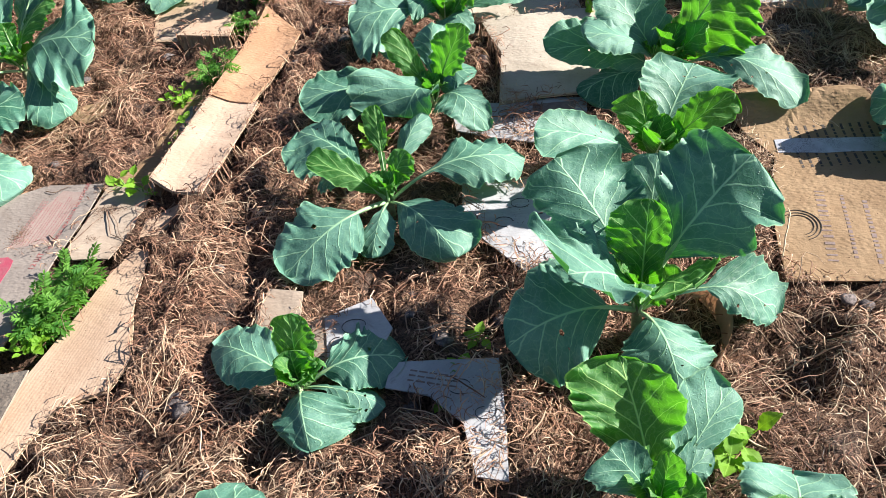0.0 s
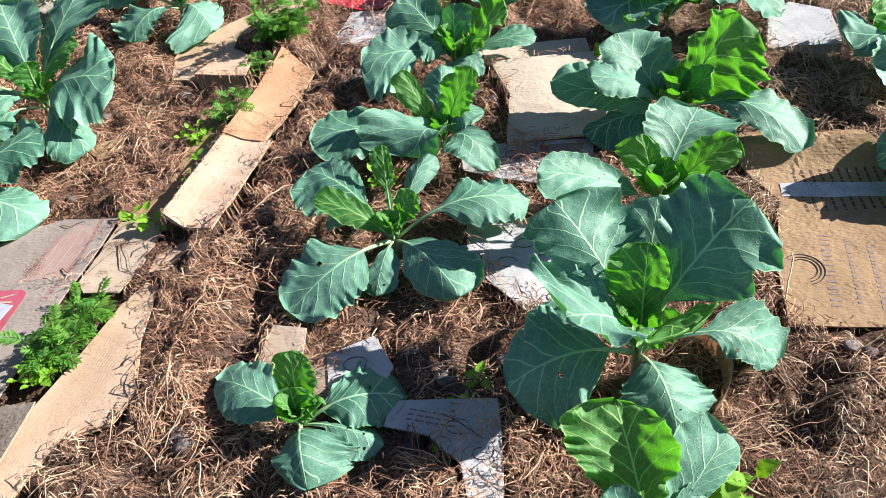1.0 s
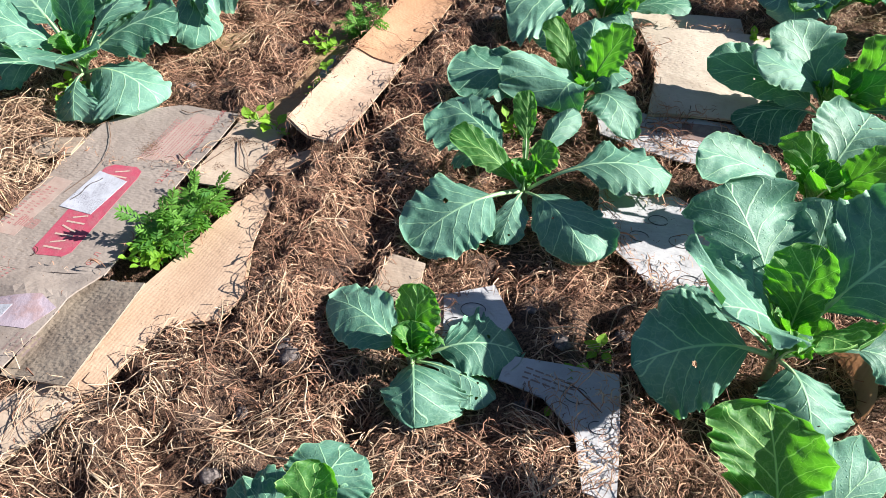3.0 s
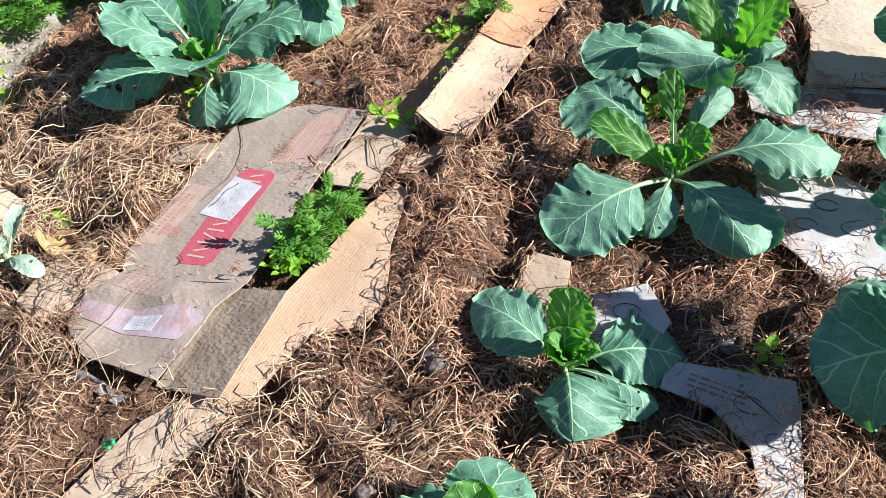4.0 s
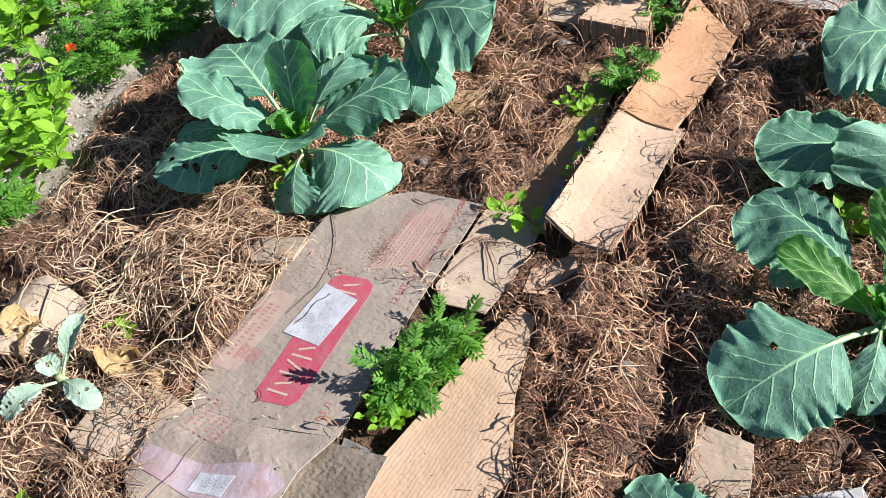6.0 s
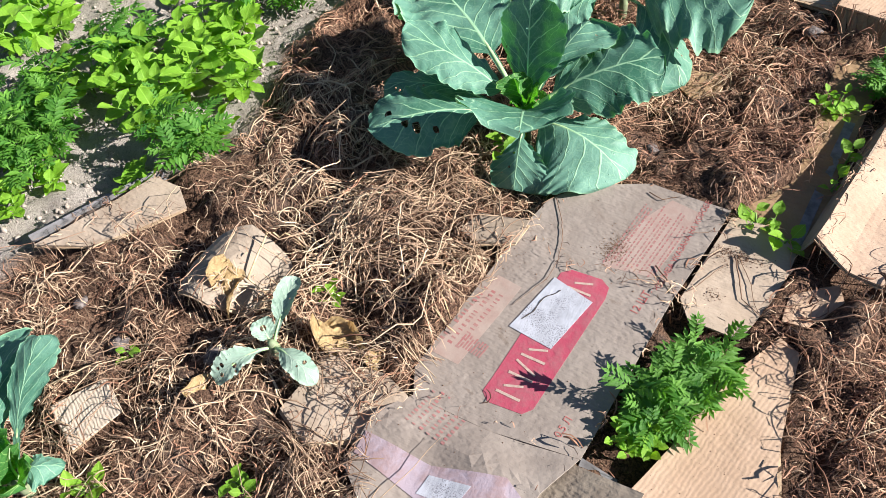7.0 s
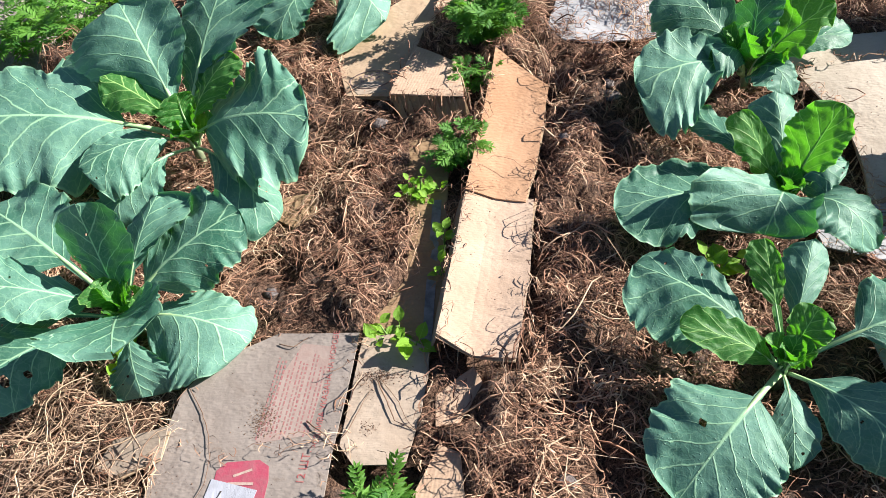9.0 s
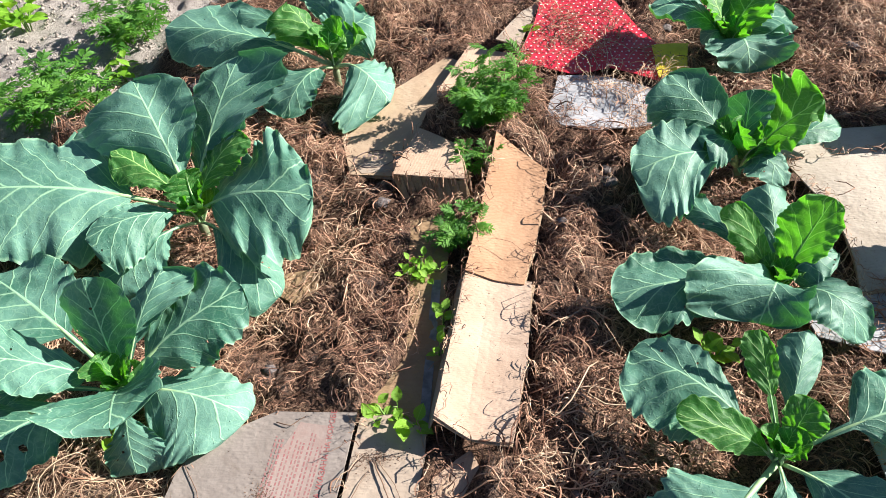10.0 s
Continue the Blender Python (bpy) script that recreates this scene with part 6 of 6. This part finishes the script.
def strands(count, steps, length, width, curl, lift, weight, sides=2, tuft=1, loose=0.02):
    """Thousands of dry stalks laid over the heaps, as thin bent blades or bars."""
    need, got = count // tuft, []
    while need > 0:
        x, y = rng.uniform(-2.3, 1.7, need * 2), rng.uniform(-0.45, 3.6, need * 2)
        keep = rng.random(need * 2) < weight(x, y)
        got.append(np.c_[x, y][keep][:need])
        need -= len(got[-1])
    p = np.concatenate(got)
    p = np.repeat(p, tuft, 0) + (rng.normal(0, loose, (len(p) * tuft, 2)) if tuft > 1 else 0)
    n = len(p)
    field = 4.5 * (lattice(p[:, 0], p[:, 1], 5.5, 11) + 0.6 * lattice(p[:, 0], p[:, 1], 13, 12))
    ang = np.where(rng.random(n) < 0.55, field + rng.normal(0, 0.45, n), rng.uniform(0, 2 * np.pi, n))
    if tuft > 1:
        ang = np.repeat(rng.uniform(0, 2 * np.pi, n // tuft), tuft) + rng.normal(0, 0.22, n)
    size = rng.uniform(*length, n) * rng.choice([0.5, 1.0, 1.0, 1.4], n)
    bend, wob = np.repeat(rng.normal(0, curl, n // tuft), tuft), rng.uniform(0, 6.28, n)
    base, hump = rng.uniform(0.0, 1.0, n) ** 1.6 * lift, rng.uniform(0, lift * 0.7, n)
    tilt = rng.normal(0, 0.10, n) * rng.choice([0.6, 1.0, 3.0], n)
    pts, dirs = [], []
    cur = p.copy()
    for k in range(steps + 1):
        s = k / steps
        z = height_at(cur[:, 0], cur[:, 1])
        z = np.maximum(z, top_at(cur[:, 0], cur[:, 1])) + 0.001 + base + hump * np.sin(np.pi * s) + tilt * size * (s - 0.5) * 0.6
        pts.append(np.c_[cur, np.minimum(z, grid_pick(CAPMAP, cur[:, 0], cur[:, 1]) - 0.004)])
        dirs.append(np.c_[np.cos(ang), np.sin(ang)])
        cur = cur + dirs[-1] * (size / steps)[:, None]
        ang = ang + bend / steps * 3 + 0.9 * curl * np.sin(wob + 5 * s) / steps * 3 + rng.normal(0, 0.12 + curl * 0.28, n)
    pts, dirs = np.stack(pts, 1), np.stack(dirs, 1)
    over = np.minimum(gap_at(pts[:, -1, 0], pts[:, -1, 1]), gap_at(pts[:, steps // 2, 0], pts[:, steps // 2, 1]))
    stay = (over > -0.02) | (grid_pick(THIN, pts[:, -1, 0], pts[:, -1, 1]) > 0.1) | (rng.random(n) < 0.02)
    pts, dirs, n = pts[stay], dirs[stay], int(stay.sum())
    half = (rng.uniform(*width, n) / 2)[:, None] * np.interp(np.arange(steps + 1) / steps, [0, 0.15, 0.8, 1], [0.7, 1, 0.9, 0.35])[None]
    sidev = np.stack([-dirs[..., 1], dirs[..., 0], np.zeros(dirs.shape[:2])], -1)
    roll = rng.uniform(-0.9, 0.9, n)[:, None] + np.linspace(0, 1, steps + 1)[None] * rng.normal(0, 0.7, n)[:, None]
    if sides == 2:
        v = sidev * np.cos(roll)[..., None]
        v[..., 2] = np.sin(roll)
        ring = [pts - v * half[..., None], pts + v * half[..., None]]
    else:
        ring = []
        for k in range(3):
            v = sidev * np.cos(k * 2.0944)
            v[..., 2] = np.sin(k * 2.0944)
            ring.append(pts + v * half[..., None])
    m = len(ring)
    verts = np.stack(ring, 2).reshape(-1, 3)
    at = (np.arange(n)[:, None, None] * (steps + 1) + np.arange(steps)[None, :, None]) * m
    k = np.arange(1 if m == 2 else 3)[None, None, :]
    quads = np.stack([at + k, at + (k + 1) % m, at + m + (k + 1) % m, at + m + k], -1).reshape(-1, 4)
    return verts, quads


SG = np.stack(np.meshgrid(np.arange(-2.65, 1.8, 0.02), np.arange(-0.6, 3.8, 0.02)), -1)
GAPMAP = np.minimum(card_gap(SG[..., 0], SG[..., 1]), -outside(SG[..., 0], SG[..., 1], BED) - 0.01)
GAPMAP = np.minimum(GAPMAP, outside(SG[..., 0], SG[..., 1], PLANTING_HOLE))


TOPMAP = np.full(GAPMAP.shape, -1.0)
THIN = np.zeros(GAPMAP.shape)
for outline, height in SURFACES:
    d = outside(SG[..., 0], SG[..., 1], outline)
    for j, i in np.argwhere(d < 0.012):
        TOPMAP[j, i] = max(TOPMAP[j, i], height(SG[j, i, 0], SG[j, i, 1]))
    if outline in (SCRAP_A, SCRAP_B, WHITE_A, WHITE_B, WHITE_C, WHITE_D, WHITETOP, REDCARD, PALE_L, EDGECARD, GREYFLAP, YELLOWCARD, STRIP_LOW):
        THIN = np.maximum(THIN, (d < 0) * {id(WHITE_C): 0.85, id(WHITETOP): 1.0, id(REDCARD): 1.0, id(WHITE_B): 0.5, id(WHITE_A): 0.5, id(WHITE_D): 0.5, id(PALE_L): 0.6}.get(id(outline), 0.32))
THIN *= np.clip(0.6 + 1.6 * lattice(SG[..., 0], SG[..., 1], 14, 8), 0.12, 1.5)


CAPMAP = np.full(GAPMAP.shape, 9.0)
for co in UNDER:
    for di, dj in ((0, 0), (-1, 0), (1, 0), (0, -1), (0, 1), (-1, -1), (1, 1), (-1, 1), (1, -1)):
        np.minimum.at(CAPMAP, (np.clip(((co[:, 1] + 0.6) / 0.02 + 0.5).astype(int) + dj, 0, CAPMAP.shape[0] - 1), np.clip(((co[:, 0] + 2.65) / 0.02 + 0.5).astype(int) + di, 0, CAPMAP.shape[1] - 1)), co[:, 2])


def grid_pick(table, x, y):
    i = np.clip(((x + 2.65) / 0.02 + 0.5).astype(int), 0, table.shape[1] - 1)
    j = np.clip(((y + 0.6) / 0.02 + 0.5).astype(int), 0, table.shape[0] - 1)
    return table[j, i]


def top_at(x, y):
    return grid_pick(TOPMAP, x, y)


def gap_at(x, y):
    i = np.clip(((x + 2.65) / 0.02).astype(int), 0, GAPMAP.shape[1] - 1)
    j = np.clip(((y + 0.6) / 0.02).astype(int), 0, GAPMAP.shape[0] - 1)
    return GAPMAP[j, i]


def strawy(x, y):
    """Where the cover is yellow straw rather than brown roots."""
    a = 1.05 * smooth01((-1.15 - x) / 0.25) * smooth01((1.75 - y) / 0.2) + smooth01((1.0 - y) / 0.25) * 0.6 + smooth01((x - 0.5) / 0.15) * 0.9
    return np.clip(a + 0.35 * lattice(x, y, 5, 9), 0.03, 0.97)


def clear(x, y, near=0.006):
    g = gap_at(x, y)
    return np.maximum(np.where(g > 0.022, 1.0, np.where(g > near, 0.6, np.where(g > -0.016, 0.32, np.where(g > -0.04, 0.022, 0.002)))), grid_pick(THIN, x, y))


def stuff(name, label, mat, packs):
    verts, quads, k = [], [], 0
    for v, q in packs:
        verts.append(v)
        quads.append(q + k)
        k += len(v)
    ob = part_mesh(name, raw_mesh(name, np.concatenate(verts), np.concatenate(quads)), mat)
    return tagged(ob, label, "mulch", kind="stuff")


patchy = lambda x, y: np.clip(0.85 + 1.2 * lattice(x, y, 9, 21) + 0.6 * lattice(x, y, 24, 22), 0.38, 1.0)
brown_w = lambda x, y: clear(x, y) * (1 - 0.75 * strawy(x, y)) * patchy(x, y)
straw_w = lambda x, y: clear(x, y) * (0.10 + strawy(x, y)) * patchy(x, y)
swirl_w = lambda x, y: clear(x, y) * np.exp(-((x + 1.53) / 0.17) ** 2 - ((y - 1.26) / 0.11) ** 2)
stuff("root_mulch", "matted brown dead roots and stalks heaped between the plants", MULCH, [
    strands(70000, 3, (0.010, 0.035), (0.0009, 0.0022), 0.6, 0.014, brown_w),
    strands(22000, 4, (0.018, 0.055), (0.0014, 0.0032), 0.6, 0.020, brown_w),
    strands(6500, 5, (0.03, 0.08), (0.0012, 0.0025), 0.3, 0.026, brown_w, 3, 9, 0.02),
    strands(4500, 6, (0.04, 0.10), (0.0013, 0.0028), 0.7, 0.030, brown_w, 3),
    strands(1500, 8, (0.05, 0.13), (0.0015, 0.0030), 0.8, 0.038, brown_w, 3),
    strands(1300, 5, (0.03, 0.10), (0.0026, 0.0050), 0.2, 0.032, brown_w, 3)])
stuff("straw_mulch", "loose dry yellow straw over the bed", STRAW, [
    strands(50000, 3, (0.012, 0.048), (0.0011, 0.0024), 0.5, 0.020, straw_w),
    strands(5200, 6, (0.06, 0.15), (0.0012, 0.0025), 0.2, 0.028, straw_w, 3, 16, 0.02),
    strands(3600, 6, (0.05, 0.14), (0.0012, 0.0026), 0.45, 0.032, straw_w, 3),
    strands(500, 8, (0.08, 0.20), (0.0015, 0.0030), 0.6, 0.038, straw_w, 3),
    strands(520, 6, (0.07, 0.20), (0.0024, 0.0048), 0.15, 0.038, straw_w, 3),
    strands(240, 12, (0.12, 0.26), (0.0018, 0.0038), 0.55, 0.042, swirl_w, 3, 4, 0.02)])


# lumps of grey, root-bound earth on the heaps
def lump(c, r, seed):
    rr = random.Random(seed)
    bm = bmesh.new()
    bmesh.ops.create_icosphere(bm, subdivisions=2, radius=1.0)
    for v in bm.verts:
        k = 1 + 0.45 * noise.noise(v.co * 1.7 + Vector((seed, 0, 0))) + 0.40 * noise.noise(v.co * 4.5 + Vector((0, seed, 0))) + 0.28 * noise.noise(v.co * 10)
        v.co = Vector((v.co.x * k * r * 1.15, v.co.y * k * r, v.co.z * k * r * 0.45))
        v.co.rotate(Euler((0, 0, seed)))
        v.co += Vector(c)
    va = np.array([v.co[:] for v in bm.verts])
    fa = np.array([[v.index for v in f.verts] for f in bm.faces])
    bm.free()
    return va, fa


lumps, seed = [], 0
spot = random.Random(5)
while len(lumps) < 200:
    x, y = spot.uniform(-2.15, 1.5), spot.uniform(-0.2, 3.3)
    r = spot.uniform(0.008, 0.021)
    seed += 1
    if gap_at(np.array([x]), np.array([y]))[0] > r + 0.012:
        lumps.append(lump((x, y, float(height_at(np.array([x]), np.array([y]))[0]) + 0.006), r, seed))
ob = stuff("root_clods", "grey root-bound clods of earth on the mulch", CLOD, lumps)


# single long roots and stalks lying loose on top
def lying_root(name, label, pts, r, mat, z=None):
    """A thin tapered stalk through the points, on the sheet or the heap below it."""
    line = []
    for (ax, ay), (bx, by) in zip(pts, pts[1:]):
        for k in range(5):
            x, y = ax + (bx - ax) * k / 5, ay + (by - ay) * k / 5
            line.append((x + 0.002 * rough(x, y, 60, 3), y + 0.002 * rough(x, y, 60, 8)))
    line.append(pts[-1])
    out = []
    for k, (x, y) in enumerate(line):
        base = max(float(height_at(np.array([x]), np.array([y]))[0]), max([h(x, y) for o, h in SURFACES if outside(x, y, o) < 0.004] + [-1.0]))
        out.append((x, y, base + r + (0.0 if z is None else z * math.sin(math.pi * (0.15 + 0.8 * k / len(line))))))
    bm = bmesh.new()
    tube(bm, out, [r * (1 - 0.55 * k / len(out)) for k in range(len(out))], 5)
    return tagged(part(name, bm, mat, smooth=True), label, "root")


ROOT = plain_material("dark_dry_root", (0.13, 0.075, 0.05), (0.24, 0.15, 0.10), 0.8, 90.0, 0.6)
STALK = plain_material("pale_dry_stalk", (0.60, 0.46, 0.28), (0.42, 0.30, 0.17), 0.6, 60.0, 0.4)
for pts, r in (([(-1.314, 1.51), (-1.275, 1.451), (-1.257, 1.408), (-1.247, 1.364), (-1.247, 1.317), (-1.27, 1.268), (-1.284, 1.237)], 0.0009),
               ([(-1.078, 1.422), (-1.052, 1.4), (-1.029, 1.375)], 0.0016), ([(-1.025, 1.37), (-1.001, 1.399), (-0.98, 1.447), (-0.965, 1.476)], 0.0010),
               ([(-1.349, 1.446), (-1.315, 1.506)], 0.0012), ([(-1.148, 1.588), (-1.118, 1.578), (-1.088, 1.60)], 0.0012),
               ([(-0.954, 1.50), (-0.933, 1.451), (-0.919, 1.413), (-0.882, 1.394)], 0.0015), ([(-0.951, 1.506), (-0.912, 1.449), (-0.895, 1.408), (-0.87, 1.384)], 0.0008)):
    lying_root("root", "thin dark dead root lying across the carton", pts, r, ROOT, 0.004)
for pts, r, z in (([(-1.749, 1.062), (-1.762, 1.154), (-1.74, 1.176), (-1.693, 1.183)], 0.0024, 0.035), ([(-1.762, 1.065), (-1.671, 1.053)], 0.0018, 0.02), ([(-1.60, 1.251), (-1.515, 1.259)], 0.003, 0.01),
                  ([(-1.479, 1.233), (-1.451, 1.262), (-1.408, 1.277)], 0.0032, 0.012), ([(-1.721, 1.286), (-1.652, 1.245)], 0.0026, 0.015), ([(-1.776, 1.28), (-1.703, 1.349)], 0.0026, 0.01),
                  ([(-1.554, 1.153), (-1.457, 1.162), (-1.349, 1.138)], 0.0022, 0.012), ([(-1.52, 1.20), (-1.44, 1.21), (-1.37, 1.16)], 0.0018, 0.012)):
    lying_root("dry_stalk", "pale dry straw-coloured stalk lying on the mulch", pts, r, STALK, z)


# crumbs of dark earth and root scraps dropped on the cardboard
def dirt(x, y, rx, ry, n, seed):
    r = np.random.default_rng(seed)
    px, py = x + r.normal(0, rx / 2, n), y + r.normal(0, ry / 2, n)
    s = 0.0004 + 0.0011 * r.random(n) ** 2.5
    pz = np.array([max([h(a, b) for o, h in SURFACES if outside(a, b, o) < 0.0] + [float(height_at(np.array([a]), np.array([b]))[0])]) for a, b in zip(px, py)])
    octa_ = np.array([(1, 0, 0), (0, 1, 0), (-1, 0, 0), (0, -1, 0), (0, 0, 1), (0, 0, -1)], float)
    v = octa_[None] * s[:, None, None] * r.uniform(0.5, 1.5, (n, 6, 1)) + np.stack([px, py, pz + 0.3 * s], -1)[:, None]
    t = np.array([(0, 1, 4), (1, 2, 4), (2, 3, 4), (3, 0, 4), (1, 0, 5), (2, 1, 5), (3, 2, 5), (0, 3, 5)])
    return v.reshape(-1, 3), (t[None] + 6 * np.arange(n)[:, None, None]).reshape(-1, 3)


stuff("dirt_crumbs", "dark crumbs of earth and root scraps on the cardboard", ROOT, [
    dirt(-1.158, 1.43, 0.026, 0.034, 900, 1), dirt(-0.952, 1.506, 0.05, 0.016, 650, 2), dirt(-0.966, 1.476, 0.014, 0.014, 60, 3), dirt(-0.965, 1.40, 0.016, 0.02, 90, 4), dirt(-1.378, 1.316, 0.05, 0.04, 250, 5),
    dirt(-1.20, 1.30, 0.25, 0.40, 160, 6), dirt(-1.25, 0.90, 0.2, 0.2, 120, 7), dirt(-0.90, 1.05, 0.10, 0.30, 130, 8), dirt(-0.73, 1.80, 0.07, 0.30, 130, 9), dirt(-1.0, 2.45, 0.1, 0.15, 100, 10),
    dirt(0.2, 2.05, 0.25, 0.25, 160, 11), dirt(0.85, 1.45, 0.2, 0.35, 200, 12), dirt(0.90, 1.58, 0.04, 0.03, 400, 17), dirt(0.10, 1.45, 0.12, 0.3, 260, 13), dirt(0.1, 1.76, 0.2, 0.1, 200, 14), dirt(-0.06, 0.87, 0.1, 0.12, 260, 15), dirt(-0.36, 2.58, 0.15, 0.12, 200, 16)])


# crumbs of soil on the sandy ground
n = 16000
cx, cy = rng.uniform(-3.2, -1.55, n), rng.uniform(0.7, 3.6, n)
on = outside(cx, cy, BED) > 0.01
cx, cy = cx[on], cy[on]
n = len(cx)
size = 0.0014 + 0.0085 * rng.random(n) ** 4
octa = np.array([(1, 0, 0), (0, 1, 0), (-1, 0, 0), (0, -1, 0), (0, 0, 1), (0, 0, -1)], float)
verts = octa[None] * size[:, None, None] * rng.uniform(0.6, 1.3, (n, 6, 1)) + rng.normal(0, 0.15, (n, 6, 3)) * size[:, None, None]
verts += np.stack([cx, cy, height_at(cx, cy) + 0.3 * size], -1)[:, None]
tri = np.array([(0, 1, 4), (1, 2, 4), (2, 3, 4), (3, 0, 4), (1, 0, 5), (2, 1, 5), (3, 2, 5), (0, 3, 5)])
crumbs = part_mesh("soil_crumbs", raw_mesh("soil_crumbs", verts.reshape(-1, 3), (tri[None] + 6 * np.arange(n)[:, None, None]).reshape(-1, 3)), PEBBLE)
tagged(crumbs, "dry crumbs and pebbles on the sandy soil", "soil", kind="stuff")
